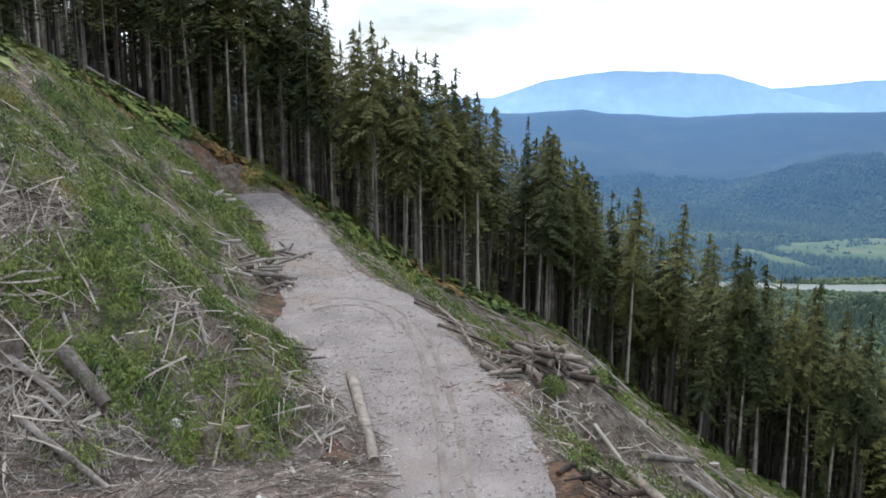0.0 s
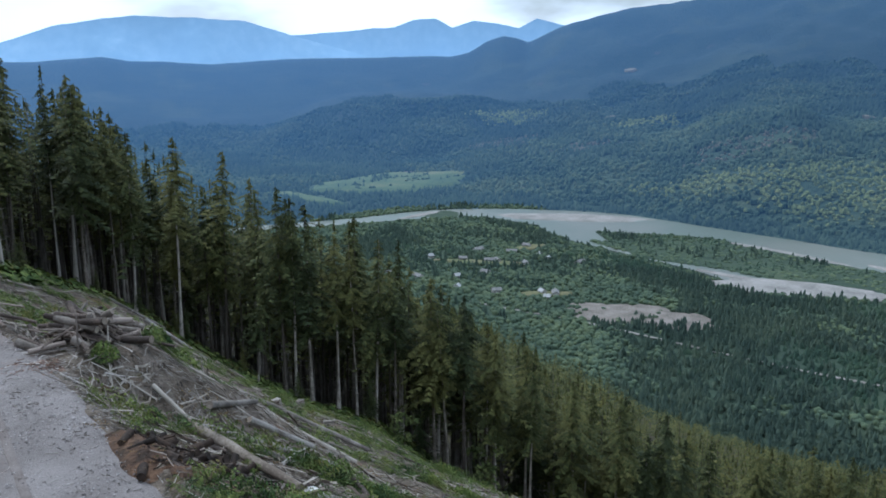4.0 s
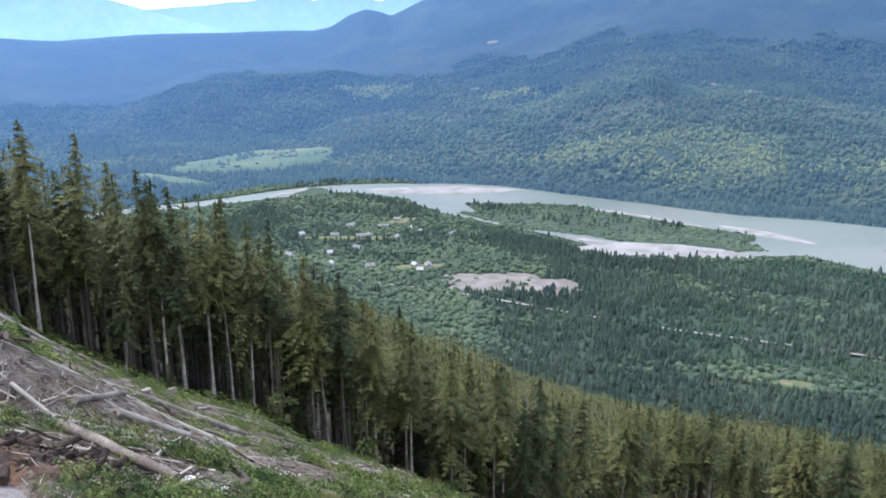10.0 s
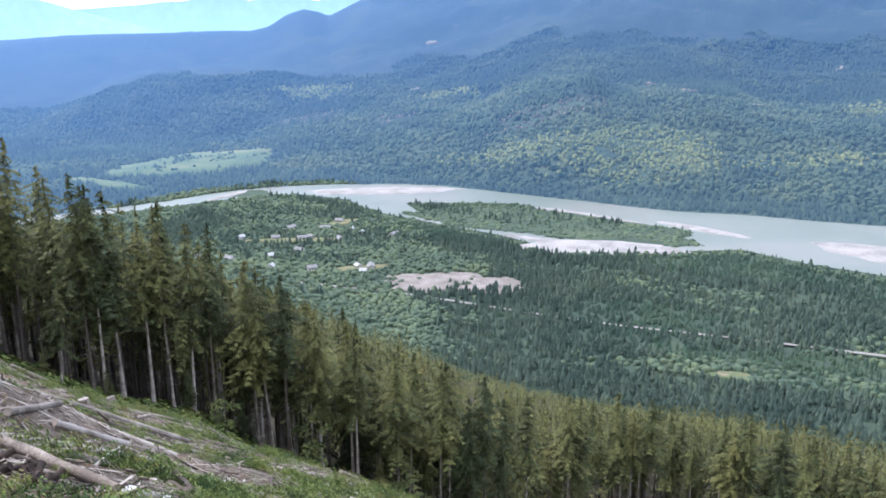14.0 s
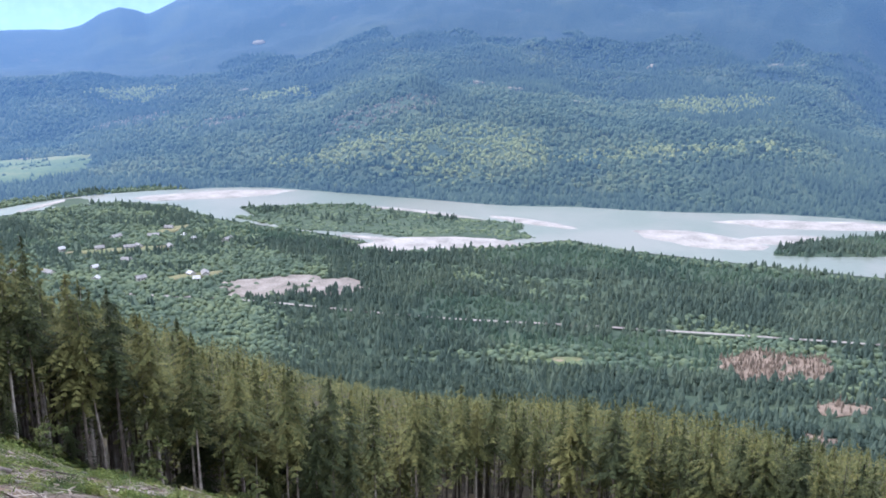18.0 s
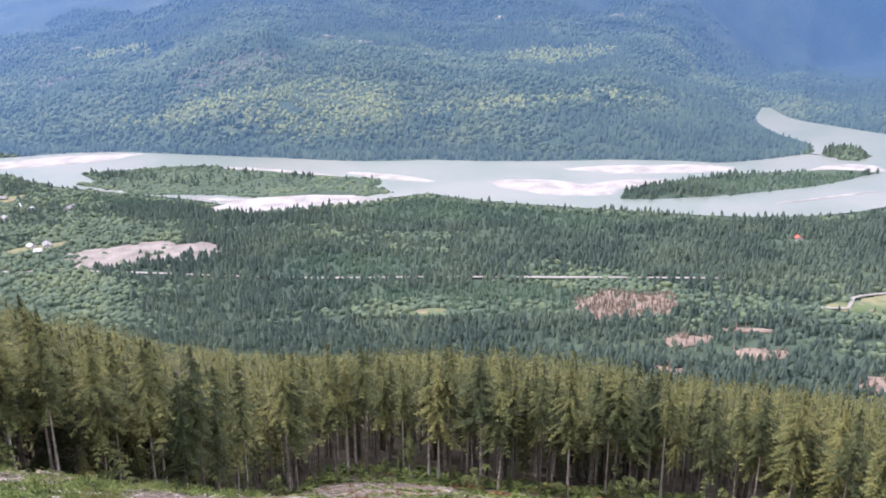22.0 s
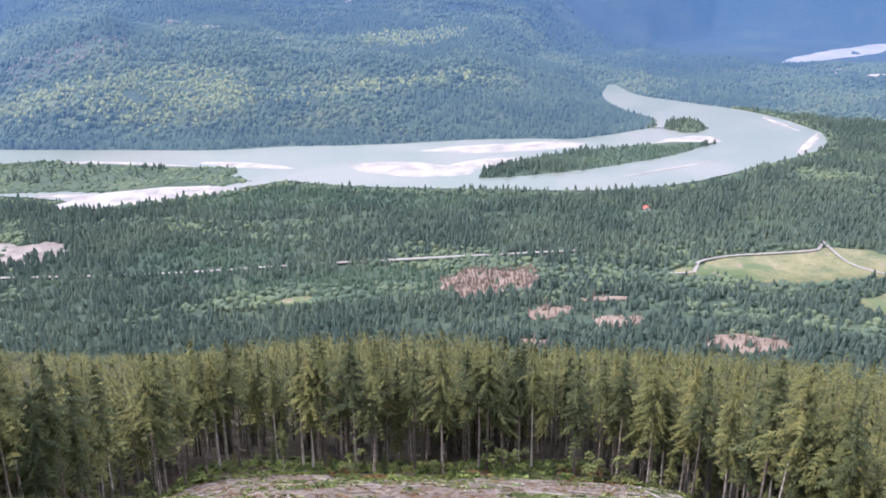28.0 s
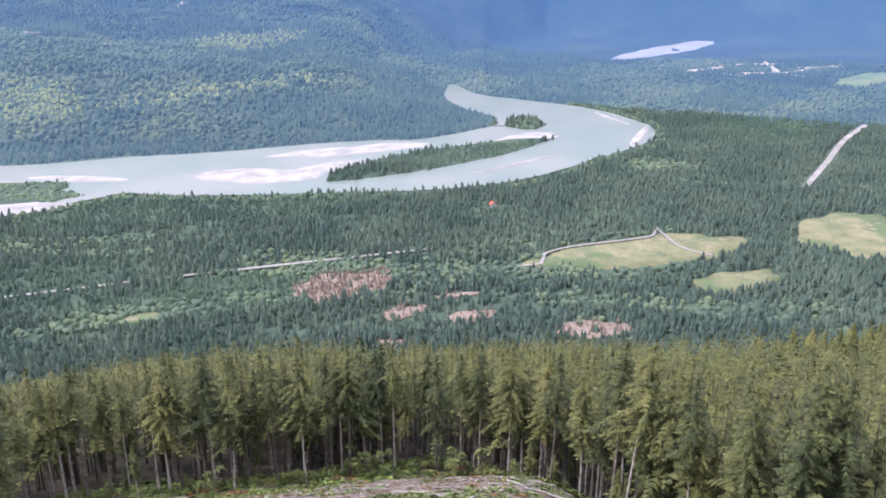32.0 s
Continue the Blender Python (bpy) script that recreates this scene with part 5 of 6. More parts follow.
stick_field("slash_poles", "bleached slash at the foot of the cut", x[k], y[k], 0.4, 2.8, 0.032, M_POLE, 0.9, 1.2, 0.12)
g = fbm(x / 6 + 60, y / 6 + 20, 3)
tuft_field("undergrowth", "low green growth at the foot of the cut", x[k & (g > 0.58)], y[k & (g > 0.58)], TUFTS, 0.5, 1.4, M_SHRUB)
k &= (g < 0.58) & (rng.random(len(x)) < 0.4)
tuft_field("dry_weeds", "brown weeds at the foot of the cut", x[k], y[k], TUFTS, 0.4, 0.9, M_RUST)

# fine twigs over the bare patches of the near bank
x, y = slope_points(15000, -34, 14, 14.5, 34, 0.0)
STICKS_FINE = [stick_shape(480 + k, 3, 2) for k in range(5)]
n = len(x)
L = 0.12 + 0.5 * rng.random(n) ** 2
v, f = scatter(STICKS_FINE, rng.integers(0, 5, n), np.c_[x, y, land(x, y) + 0.01], np.c_[L, L, 0.006 + 0.009 * rng.random(n)], rng.random(n) * 6.28, grade=grade_at(x, y))
tagged(new("twig_litter", mesh_of("twig_litter", v, f, M_SLASH)), "fine grey twigs littering the bank", "twigs", kind="stuff")
# litter over the landing beside the road
q = rng.random((15000, 2))
x, y = -13 + 14 * q[:, 0], 11 + 10.5 * q[:, 1]
k = (bench(x, y, LAND_LINE)[0] < 0.8) & (bench(x, y, ROAD_LINE)[0] > -0.3)
stick_field("landing_litter", "broken sticks and bark on the landing", x[k], y[k], 0.08, 1.0, 0.017, M_SLASH, lift=0.16)


def landing_mesh():
    g = 0.35
    xs, ys = np.arange(-16, 2.4, g), np.arange(7, 22.5, g)
    X, Y = np.meshgrid(xs, ys)
    d = bench(X.ravel(), Y.ravel(), LAND_LINE)[0].reshape(X.shape) + 0.7 * (fbm(X, Y, 3) - 0.5)
    Z = land(X.ravel(), Y.ravel()).reshape(X.shape) + 0.05 + 0.10 * (fbm(X * 1.4, Y * 1.4, 3) - 0.4)
    Z = Z - 0.45 * smooth(0.25, 1.1, d)
    ok = d < 1.5
    v = np.stack([X, Y, Z], 2).reshape(-1, 3)
    m = len(xs)
    i = np.array([r * m + c for r in range(len(ys) - 1) for c in range(m - 1) if ok[r, c] and ok[r + 1, c] and ok[r, c + 1] and ok[r + 1, c + 1]])
    return mesh_of("landing", v, np.stack([i, i + 1, i + m + 1, i + m], 1), M_LITTER, True)


tagged(new("landing", landing_mesh()), "reddish-brown wood litter on the landing beside the road", "ground", kind="structure")


def pebble(seed):
    r = np.random.default_rng(seed)
    v = np.array([[1, 0, 0], [0, 1, 0], [-1, 0, 0], [0, -1, 0], [0, 0, 0.7], [0, 0, -0.7]]) * (0.7 + 0.6 * r.random((6, 1)))
    return v, np.array([[0, 1, 4], [1, 2, 4], [2, 3, 4], [3, 0, 4], [1, 0, 5], [2, 1, 5], [3, 2, 5], [0, 3, 5]])


def on_road(n, spread=1.0):
    i = rng.integers(20, len(ROAD_LINE) - 4, n)
    p, w = ROAD_LINE[i], rng.uniform(-spread, spread, n)
    t = ROAD_LINE[i + 1, :2] - ROAD_LINE[i - 1, :2]
    t /= np.linalg.norm(t, axis=1)[:, None]
    x, y = p[:, 0] - t[:, 1] * p[:, 3] * w + rng.normal(0, 0.2, n), p[:, 1] + t[:, 0] * p[:, 3] * w + rng.normal(0, 0.2, n)
    return x, y, p[:, 2] + np.where(np.abs(w) < 0.95, 0.06 + 0.10 * (1 - w * w), 0.0)


x, y, z = on_road(24000, 1.15)
n = len(x)
s = 0.012 + 0.034 * rng.random(n) ** 3
v, f = scatter([pebble(460 + k) for k in range(5)], rng.integers(0, 5, n), np.c_[x, y, z], np.c_[s, s * 0.8, s * 0.7], rng.random(n) * 6.28)
tagged(new("road_stones", mesh_of("road_stones", v, f, M_STONE)), "loose crushed stones over the road", "gravel", kind="stuff")
x, y, z = on_road(3000, 1.15)
n = len(x)
L = 0.05 + 0.26 * rng.random(n) ** 2
v, f = scatter(STICKS, rng.integers(0, 8, n), np.c_[x, y, z], np.c_[L, L * 0.8, 0.008 + 0.010 * rng.random(n)], rng.random(n) * 6.28)
tagged(new("road_splinters", mesh_of("road_splinters", v, f, M_CHIP)), "pale splintered wood chips on the road", "wood chips", kind="stuff")


# tyre marks pressed into the gravel
def tyre_mark(points, half):
    line = along(points, 0.3)
    t = np.gradient(line[:, :2], axis=0)
    t /= np.linalg.norm(t, axis=1)[:, None]
    nrm = np.stack([-t[:, 1], t[:, 0]], 1)
    rows = []
    for k, dz in ((-1, 0.002), (-0.75, 0.020), (0, 0.010), (0.75, 0.020), (1, 0.002)):
        p = line[:, :2] + nrm * half * k
        d, z = bench(p[:, 0], p[:, 1], ROAD_LINE)
        i = np.argmin(np.hypot(p[:, :1] - ROAD_LINE[None, :, 0], p[:, 1:] - ROAD_LINE[None, :, 1]), 1)
        w = np.clip((d + ROAD_LINE[i, 3]) / ROAD_LINE[i, 3], 0, 1)
        rows.append(np.c_[p, ROAD_LINE[i, 2] + 0.05 + 0.10 * (1 - w * w) + 0.10 * (fbm(p[:, 0] * 0.9, p[:, 1] * 0.9, 3) - 0.5) + dz])
    v = np.stack(rows, 1).reshape(-1, 3)
    i = (np.arange(len(line) - 1)[:, None] * 5 + np.arange(4)[None]).ravel()
    tagged(new("tyre_track", mesh_of("tyre_track", v, np.stack([i, i + 1, i + 6, i + 5], 1), M_RUTS, True)), "brown tyre track pressed into the gravel", "tyre track", "tyre tracks", "structure")


tyre_mark([(0.15, 16), (0.0, 19), (-0.1, 22), (-0.45, 25.5), (-0.9, 29), (-1.6, 31.5)], 0.10)
tyre_mark([(0.75, 16), (0.55, 19), (0.4, 22), (0.05, 25.5), (-0.4, 29), (-1.1, 31.7)], 0.10)
tyre_mark([(-1.2, 30.6), (-1.5, 32.4), (-2.6, 33.9), (-4.2, 34.3), (-5.3, 33.4)], 0.07)
tyre_mark([(-1.7, 30.2), (-2.0, 31.8), (-2.9, 33.1), (-4.1, 33.4), (-5.0, 32.8)], 0.07)


# ---- logs, stumps, rocks: one thing each ----
def log_between(a, b, radius, mat=None, **more):
    return log_at((a[0] + b[0]) / 2, (a[1] + b[1]) / 2, math.hypot(b[0] - a[0], b[1] - a[1]), radius, math.atan2(b[1] - a[1], b[0] - a[0]), mat, **more)


def log_at(x, y, length, radius, turn, mat=None, name="fallen_log", label="grey weathered log lying on the cut slope", tilt=None, lift=0.0, group="slash logs"):
    """A log with rough bark and two sawn ends, lying along the ground."""
    r = np.random.default_rng(int(abs(x * 91 + y * 57 + length * 13)) + 5)
    c, s = math.cos(turn), math.sin(turn)
    ends = np.array([[x - c * length / 2, y - s * length / 2], [x, y], [x + c * length / 2, y + s * length / 2]])
    z = land(ends[:, 0], ends[:, 1])
    rise = (z[2] - z[0]) / length if tilt is None else tilt
    top = max(z[1], (z[0] + z[2]) / 2) + radius * 0.7 + lift
    ax = Vector((c, s, rise)).normalized()
    root = tagged(new(name), label, "log", group)
    root.matrix_basis = Matrix.Translation((x, y, top)) @ ax.to_track_quat("X", "Z").to_matrix().to_4x4()
    sides, seg = 9, 5
    q = np.arange(sides) / sides * 6.283
    xs = np.linspace(-0.5, 0.5, seg + 1) * length
    rad = radius * (1 - 0.25 * (xs / length + 0.5))
    off = np.cumsum(r.normal(0, 0.017 * length / seg, (seg + 1, 2)), 0)
    v = np.concatenate([np.c_[np.full(sides, a), o[0] + b * (0.92 + 0.16 * r.random(sides)) * np.cos(q), o[1] + b * (0.92 + 0.16 * r.random(sides)) * np.sin(q)] for a, b, o in zip(xs, rad, off)])
    f = []
    for k in range(seg):
        i, j = k * sides + np.arange(sides), k * sides + (np.arange(sides) + 1) % sides
        f += [np.stack([i, j, j + sides], 1), np.stack([i, j + sides, i + sides], 1)]
    child("bark", mesh_of("log_bark", v, np.concatenate(f), mat or M_SLASH, True), root)
    for k, e in ((0, -1), (seg, 1)):
        ring = v[k * sides:(k + 1) * sides] + [e * 0.004, 0, 0]
        m = np.concatenate([ring, [ring.mean(0) - [e * 0.01, 0, 0]]])
        i = np.arange(sides)
        child("cut_end", mesh_of("cut_end", m, np.stack([i, (i + 1) % sides, np.full(sides, sides)], 1), M_CHAR if mat is M_CHAR else M_CUT), root, "burnt end" if mat is M_CHAR else "greyed sawn end")
    return root


def stump_at(x, y, radius, height):
    r = np.random.default_rng(int(abs(x * 71 + y * 37)) + 3)
    z = float(land(np.array([x]), np.array([y]))[0])
    root = tagged(new("tree_stump"), "grey sawn stump standing in the undergrowth", "stump", "stumps")
    root.matrix_basis = Matrix.Translation((x, y, z - 0.15))
    sides = 12
    q = np.arange(sides) / sides * 6.283
    lob = 1 + 0.16 * np.sin(q * 3 + r.random() * 6) + 0.1 * r.random(sides)
    v = np.concatenate([np.c_[radius * k * (1 + (lob - 1) * w) * np.cos(q), radius * k * (1 + (lob - 1) * w) * np.sin(q), np.full(sides, h * height + 0.15 * (h > 0)) + 0.05 * np.cos(q + 1) * (h == 1)]
                        for k, h, w in ((1.25, 0, 2), (1.06, 0.3, 1.2), (1.0, 0.7, 0.8), (0.98, 1, 0.7))])
    f = []
    for k in range(3):
        i, j = k * sides + np.arange(sides), k * sides + (np.arange(sides) + 1) % sides
        f += [np.stack([i, j, j + sides], 1), np.stack([i, j + sides, i + sides], 1)]
    child("bark", mesh_of("stump_bark", v, np.concatenate(f), M_STUMP, True), root)
    ring = v[-sides:] + [0, 0, 0.004]
    i = np.arange(sides)
    child("cut_top", mesh_of("cut_top", np.concatenate([ring, [ring.mean(0)]]), np.stack([i, (i + 1) % sides, np.full(sides, sides)], 1), M_SLASH), root, "flat greyed saw cut")
    return root


def rock_at(x, y, size, mat=None, label="pale boulder half sunk in the slope"):
    me = bmesh.new()
    bmesh.ops.create_icosphere(me, subdivisions=2, radius=1)
    for w in me.verts:
        w.co *= 0.8 + 0.5 * noise.noise(w.co * 1.3 + Vector((x, y, 0)))
    data = bpy.data.meshes.new("rock")
    me.to_mesh(data)
    me.free()
    data.materials.append(mat or M_ROCK)
    ob = tagged(new("rock", data), label, "rock", "rocks")
    z = float(land(np.array([x]), np.array([y]))[0])
    ob.matrix_basis = Matrix.Translation((x, y, z + size * 0.25)) @ Matrix.Diagonal((size, size * 0.8, size * 0.65, 1))
    return ob


log_at(-2.3, 22.7, 6.4, 0.19, math.atan2(-6.8, 1.2), M_PEELED, label="long peeled log lying along the road's edge", lift=0.05)
log_at(-8.6, 19.9, 1.9, 0.22, math.atan2(-1.0, 1.5), label="short thick broken log on the green bank", lift=0.15)
log_at(-8.6, 18.3, 3.2, 0.10, math.atan2(-1.2, 2.5), label="grey pole fallen across the bank")
log_at(-6.3, 21.9, 1.9, 0.07, math.atan2(-1.6, 0.9))
log_at(-11.0, 17.6, 2.2, 0.10, 0.2)
for px, py, rad, hh in ((-7.7, 21.1, 0.28, 0.45), (-5.6, 19.6, 0.22, 0.4), (-4.9, 19.9, 0.20, 0.35), (-10.4, 20.1, 0.25, 0.5), (-9.9, 28.1, 0.25, 0.6), (-8.2, 30.5, 0.24, 0.5),
                        (-5.2, 24.0, 0.2, 0.4), (-12.0, 31.0, 0.28, 0.5), (-13.0, 40.0, 0.3, 0.6), (-6.8, 26.8, 0.22, 0.4), (10.0, 33.0, 0.3, 0.5), (16.0, 48.0, 0.3, 0.5), (22.0, 60.0, 0.3, 0.6), (-9.0, 24.5, 0.22, 0.4)):
    stump_at(px, py, rad, hh)
for px, py, sz in ((-6.4, 19.7, 0.22), (-4.0, 17.6, 0.12), (7.2, 18.9, 0.32), (7.8, 18.4, 0.25), (6.0, 19.6, 0.2), (4.4, 24.0, 0.16), (-3.2, 30.5, 0.14)):
    rock_at(px, py, sz)
# the heap of short logs on the road's outer shoulder, with longer ones leading up to it along the edge
for k in range(96):
    u, w = rng.normal(0, 0.85), rng.normal(0, 0.7)
    hgt = max(0.0, 0.95 - 0.28 * (u * u + w * w)) * rng.random()
    thick = (0.03, 0.045, 0.07, 0.105, 0.14, 0.04)[k % 6] * (0.8 + 0.4 * rng.random())
    log_at(3.15 + 0.75 * u + 0.25 * w, 27.2 + 0.95 * w - 0.25 * u, 0.5 + 1.5 * rng.random(), thick, rng.random() * 6.28 if k % 2 else rng.normal(-0.6, 0.5), (M_HEAP, M_PEELED, M_HEAP)[k % 3],
           name="heaped_log", label="short split log in the heap on the road's shoulder", tilt=rng.normal(-0.10, 0.30), lift=hgt, group="log heap")
for k in range(14):
    u = rng.random()
    log_at(-0.4 + 2.8 * u + 0.3 * rng.normal(), 33.6 - 5.2 * u + 0.3 * rng.normal(), 1.2 + 2.6 * rng.random(), 0.035 + 0.06 * rng.random() ** 2, -1.1 + 0.25 * rng.normal(), M_HEAP,
           name="heaped_log", label="long grey log along the road's outer edge", lift=0.25 * rng.random(), tilt=rng.normal(-0.08, 0.08), group="log heap")
x, y = 1.5 + 1.1 * rng.normal(size=300), 25.7 + 1.3 * rng.normal(size=300)
k = bench(x, y)[0] < 1.5
stick_field("heap_splinters", "pale splinters strewn round the log heap", x[k], y[k], 0.15, 1.1, 0.026, M_CHIP, jut=0.12)
x, y = -0.4 + 2.6 * rng.random(420), 25.1 + 0.35 * rng.normal(size=420)
stick_field("bark_chips", "reddish bark chips strewn across the road", x, y, 0.04, 0.30, 0.020, M_BARKCHIP, jut=0.05, lift=0.13)
x, y = np.concatenate([-10 + 9 * rng.random(1500), -4.4 + 2.0 * rng.random(700)]), np.concatenate([16.0 + 4.5 * rng.random(1500), 24 + 8 * rng.random(700)])
k = bench(x, y)[0] < 0.3
stick_field("pale_chips", "pale chips and splinters on the road's inner side", x[k], y[k], 0.04, 0.30, 0.018, M_CHIP, jut=0.10, lift=0.15)
# broken wood along the inner ditch
for cx, cy, m, sp in ((-8.6, 37.0, 16, 1.2), (-8.0, 41.0, 10, 1.0), (-12.2, 45.5, 18, 1.3), (-4.6, 27.6, 6, 0.6), (-7.2, 35.2, 6, 0.7)):
    for k in range(m):
        log_at(cx + rng.normal(0, sp * 0.6), cy + rng.normal(0, sp), 0.7 + 1.9 * rng.random(), 0.05 + 0.07 * rng.random(), rng.random() * 6.28,
               name="broken_branch", label="broken grey branch in the roadside debris", tilt=rng.normal(0, 0.2), lift=0.25 * rng.random(), group="roadside debris")
# long poles down the outer slope
x, y = slope_points(560, 2, 53, 19, 84, 1.2)
for k in range(min(230, len(x))):
    L, q = 1.4 + 5.5 * rng.random() ** 2.0, rng.normal(0.12, 0.55)
    tips = np.array([x[k] - L / 2 * math.cos(q), x[k] + L / 2 * math.cos(q)]), np.array([y[k] - L / 2 * math.sin(q), y[k] + L / 2 * math.sin(q)])
    if bench(*tips)[0].min() < 0.3:
        continue
    log_at(float(x[k]), float(y[k]), L, 0.05 + 0.09 * rng.random() ** 2, q, (M_POLE, M_SLASH, M_HEAP)[k % 3], label="long weathered log lying down the cut slope")
log_between((4.5, 25.0), (5.7, 23.4), 0.07, M_POLE, label="broken pale log below the road's shoulder")
log_between((5.2, 23.4), (6.4, 17.9), 0.16, M_POLE, label="long thick pale log below the road's shoulder", lift=0.12)
log_between((7.2, 25.0), (10.1, 25.7), 0.11, M_SLASH, label="grey log lying across the cut slope", lift=0.1)
log_between((11.4, 27.0), (9.2, 20.2), 0.10, M_HEAP, label="brown barked log on the cut slope", lift=0.1)
log_between((17.5, 44.4), (21.5, 52.0), 0.12, M_POLE, label="bleached log across the cut slope", lift=0.1)
log_between((29.0, 74.5), (33.5, 79.0), 0.16, M_POLE, label="pale log fallen before the timber")
log_between((32.0, 80.0), (41.0, 88.5), 0.15, M_POLE, label="pale log fallen before the timber")
log_between((-10.9, 20.1), (-8.6, 19.2), 0.11, label="long splintered grey log down the bank", lift=0.15)
log_between((-9.6, 19.3), (-7.9, 18.6), 0.05, M_SLASH, label="bleached pole down the bank", lift=0.2)
log_between((-27.5, 64.0), (-22.6, 67.5), 0.12, M_POLE, label="bleached pole fallen among the first trunks", lift=0.5)
log_between((-22.2, 66.5), (-19.6, 67.0), 0.16, M_POLE, label="broken bleached log at the timber's foot", lift=0.3)
log_at(9.0, 44.0, 10.0, 0.18, math.atan2(-8, 7))
log_at(14.0, 40.0, 9.0, 0.16, math.atan2(-6, 7))
for k in range(70):
    az, dd = 50 + 42 * rng.random(), 48 + 66 * rng.random()
    if dd < float(forest_edge(np.array([az]))[0]) - 1:
        log_at(dd * math.sin(radians(az)), dd * math.cos(radians(az)), 2.5 + 5 * rng.random(), 0.05 + 0.07 * rng.random(), rng.normal(0.6, 0.9), label="bleached log at the foot of the cut")
x, y = slope_points(120, -34, -9, 17, 58, 0.8)
for k in range(min(24, len(x))):
    log_at(float(x[k]), float(y[k]), 0.9 + 2.2 * rng.random(), 0.04 + 0.06 * rng.random(), rng.normal(-0.5, 0.9), label="grey weathered log on the cut bank")
# charred wood on the shoulder
for k in range(46):
    log_at(4.2 + 0.60 * rng.normal(), 18.2 + 0.8 * rng.normal(), 0.25 + 0.55 * rng.random(), 0.05 + 0.09 * rng.random(), rng.random() * 6.28, M_CHAR,
           "charred_log", "charred black chunk of wood on rusty soil", tilt=rng.normal(-0.2, 0.35), lift=0.10 * rng.random(), group="burnt heap")


def soil_patch(x0, y0, w, h, turn, label):
    """A thin uneven spill of rusty soil lying on the slope."""
    e = blob_edge((x0, y0, w, h, turn, 0.5), 40)
    rings = [np.array([x0, y0]) + (e - [x0, y0]) * k for k in (1.0, 0.8, 0.55, 0.3)]
    p = np.concatenate(rings + [[[x0, y0]]])
    lift = np.repeat([-0.06, 0.10, 0.14, 0.15, 0.15], [40, 40, 40, 40, 1])
    v = np.c_[p, land(p[:, 0], p[:, 1]) + lift + 0.05 * (fbm(p[:, 0] * 3, p[:, 1] * 3, 3) - 0.5)]
    i, j = np.arange(40), (np.arange(40) + 1) % 40
    f = np.concatenate([np.stack([i + 40 * k, j + 40 * k, j + 40 * (k + 1)], 1) for k in range(3)] + [np.stack([i + 40 * k, j + 40 * (k + 1), i + 40 * (k + 1)], 1) for k in range(3)]
                       + [np.stack([i + 120, j + 120, np.full(40, 160)], 1)])
    tagged(new("soil_patch", mesh_of("soil_patch", v, f, M_RED, True)), label, "soil", "soil spills", "structure")


soil_patch(4.15, 18.2, 2.6, 1.6, -65, "rusty burnt soil on the road's shoulder")
soil_patch(-2.5, 19.9, 0.8, 0.45, -60, "rust-red soil at the foot of the bank")
soil_patch(-13.0, 47.8, 1.7, 1.2, 20, "red-brown exposed soil under an upturned root")
soil_patch(-6.8, 33.5, 0.7, 2.2, 10, "brown cut bank above the ditch")

q = rng.normal(size=(260, 2))
x, y = 4.3 + 0.85 * q[:, 0], 18.1 + 1.0 * q[:, 1]
k = bench(x, y)[0] > 0.1
stick_field("burnt_sticks", "charred broken sticks on the rusty soil", x[k], y[k], 0.12, 0.7, 0.04, M_CHAR, jut=0.3, lift=0.15)
stick_field("burnt_litter", "browned bark and splinters on the rusty soil", x[k] + 0.2, y[k] - 0.15, 0.12, 0.6, 0.035, M_HEAP, jut=0.3, lift=0.15)
tuft_field("burnt_weeds", "rusty weeds over the burnt soil", x[k][::3] - 0.3, y[k][::3] + 0.3, MIDDLE, 0.3, 0.7, M_RUST)
tuft_field("burnt_weeds", "green weeds sprouting round the burnt soil", x[k][1::4] * 1.06, y[k][1::4], MIDDLE, 0.3, 0.7, M_SHRUB)

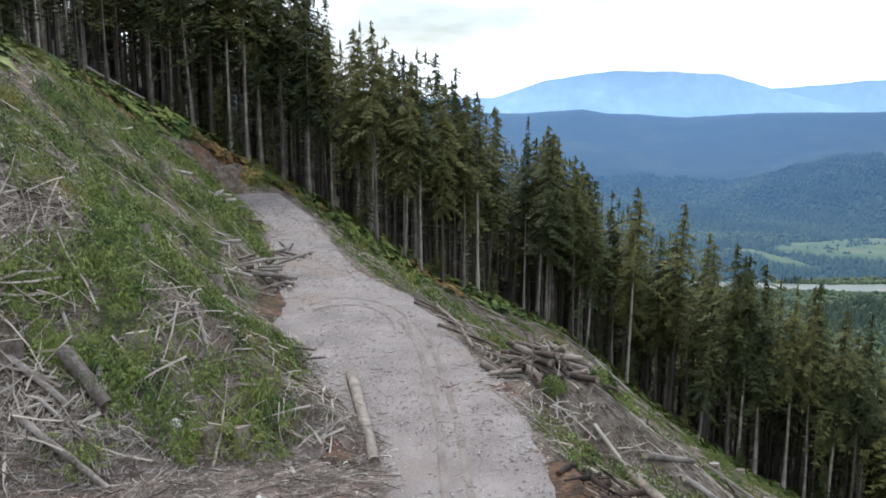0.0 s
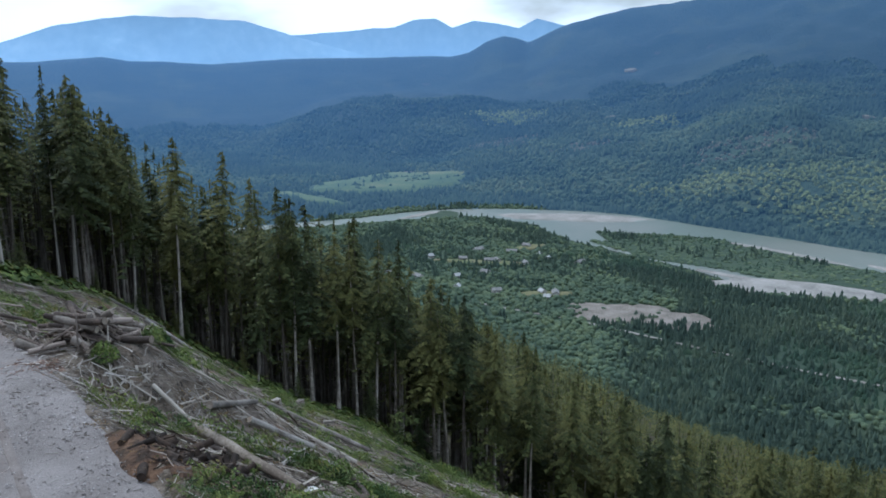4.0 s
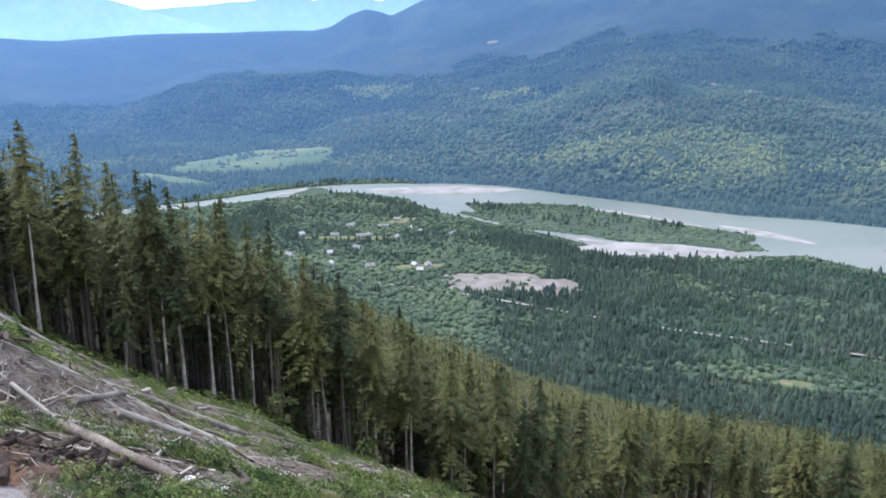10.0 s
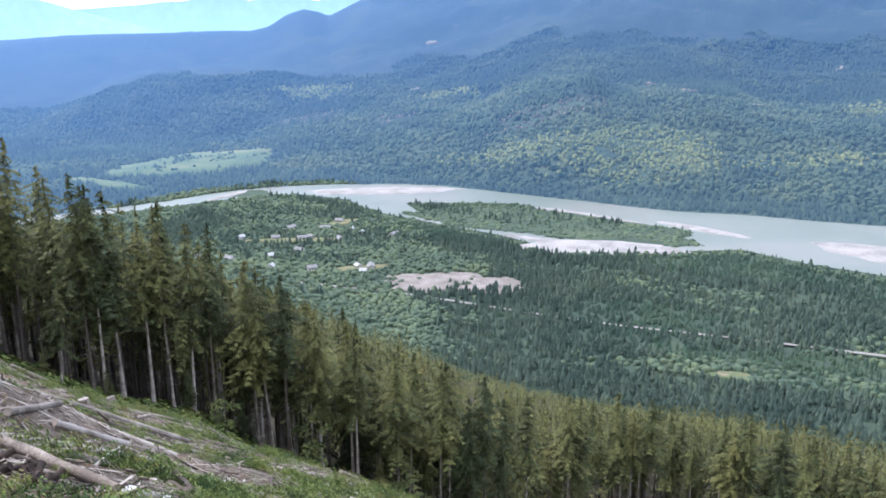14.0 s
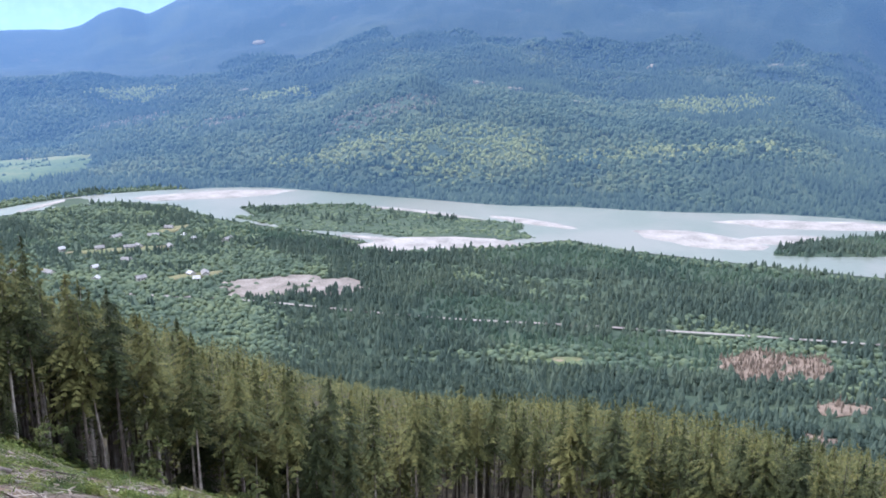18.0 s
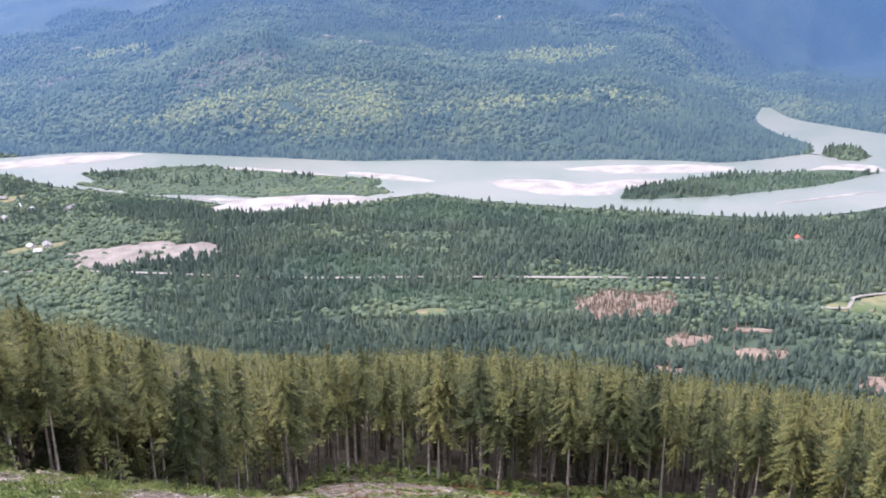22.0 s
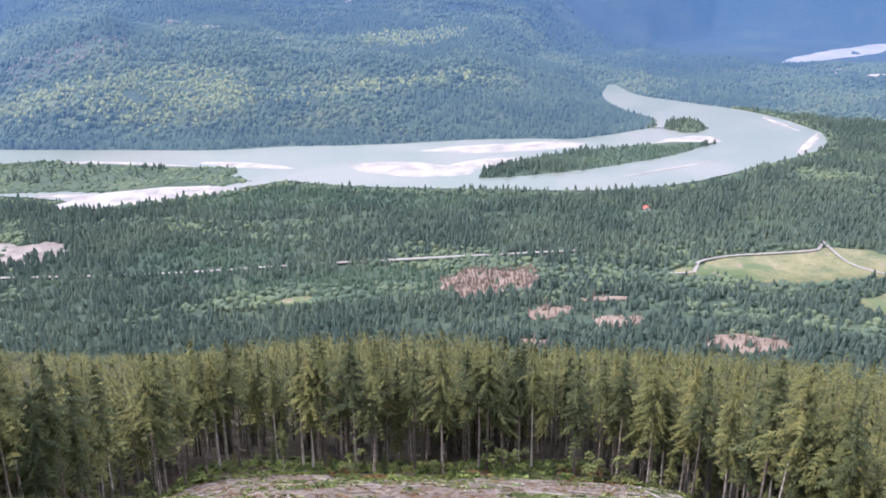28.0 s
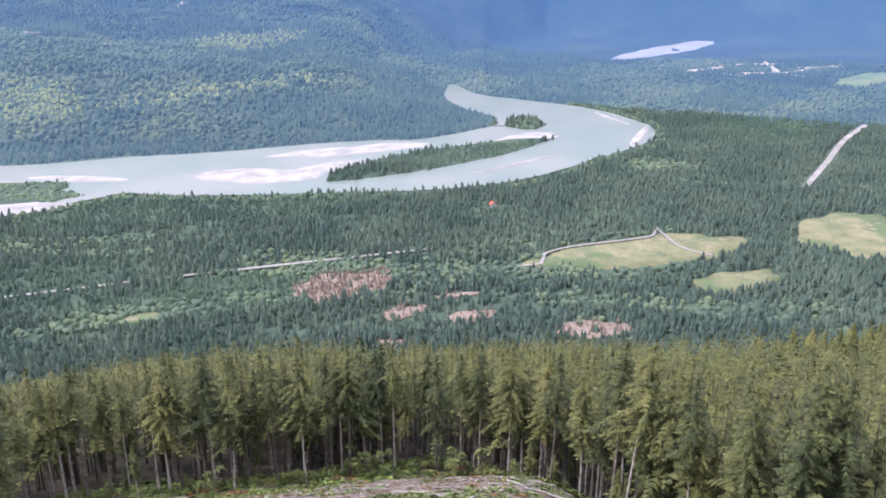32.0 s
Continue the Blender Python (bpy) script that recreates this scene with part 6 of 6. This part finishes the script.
# bushes one by one along the road
for k, (bx, by, s) in enumerate(((-5.6, 52.0, 1.7), (-4.9, 50.5, 1.5), (-6.6, 54.0, 1.4), (-1.8, 46.0, 1.5), (-0.9, 44.0, 1.3), (-2.6, 47.5, 1.2), (-11.1, 47.6, 0.8), (3.4, 25.5, 0.9), (5.2, 27.5, 1.2), (6.4, 29.5, 1.4), (6.8, 31.5, 1.4), (4.3, 23.8, 0.8), (-8.5, 40.2, 0.9), (7.8, 34.0, 1.2), (0.5, 42.0, 1.1), (-9.0, 57.5, 1.3), (-7.8, 55.6, 1.2))):
    me = mesh_of("leaves", *leaf_tuft(420, 500 + k, 0.6, 0.75, 0.045), M_SHRUB)
    ob = tagged(new("bush", me), "leafy bright green bush beside the road", "bush", "roadside bushes")
    ob.matrix_basis = Matrix.Translation((bx, by, float(land(np.array([bx]), np.array([by]))[0]) - 0.05)) @ Matrix.Rotation(k, 4, "Z") @ Matrix.Diagonal((s, s, s * 0.8, 1))

# broadleaf saplings at the edge of the cut
for k, az in enumerate((39.0, 43.9, 46.3, 47.2, 51.0, 59.3, 66.0, 72.6, 75.0, 77.0, 78.4, 84.5, 86.5, 57.0, 33.0, 27.5, 89.0)):
    d = float(forest_edge(np.array([az]))[0]) - 1.0 - 2.0 * rng.random()
    sx, sy, hh = d * math.sin(radians(az)), d * math.cos(radians(az)), 2.4 + 3.2 * rng.random()
    root = tagged(new("broadleaf_sapling"), "young bright green broadleaf tree before the dark timber", "tree", "edge saplings")
    root.matrix_basis = Matrix.Translation((sx, sy, float(land(np.array([sx]), np.array([sy]))[0]) - 0.1))
    child("trunk", mesh_of("sapling_trunk", *trunk_shape(hh * 0.9, 0.06, 600 + k, 6, 5, 0.3), M_BARK, True), root)
    blobs = []
    r = np.random.default_rng(620 + k)
    for m in range(7):
        tv, tf = leaf_tuft(46, 640 + 10 * k + m, 0.6, 0.7, 0.13)
        sc = hh * (0.20 + 0.12 * r.random())
        blobs.append((tv * sc + [0.16 * hh * r.normal(), 0.16 * hh * r.normal(), hh * (0.25 + 0.10 * m)], tf))
    child("crown", mesh_of("sapling_crown", *merge(blobs), M_SAPLING), root)

# saplings in front of the timber
for k in range(70):
    az = -30 + 130 * rng.random()
    d = float(forest_edge(np.array([az]))[0]) - 1.5 + 5 * rng.random()
    plant("full", int(rng.integers(0, 3)), d * math.sin(radians(az)), d * math.cos(radians(az)), 2.5 + 5.0 * rng.random() ** 2, 1.5, 6.28 * rng.random())
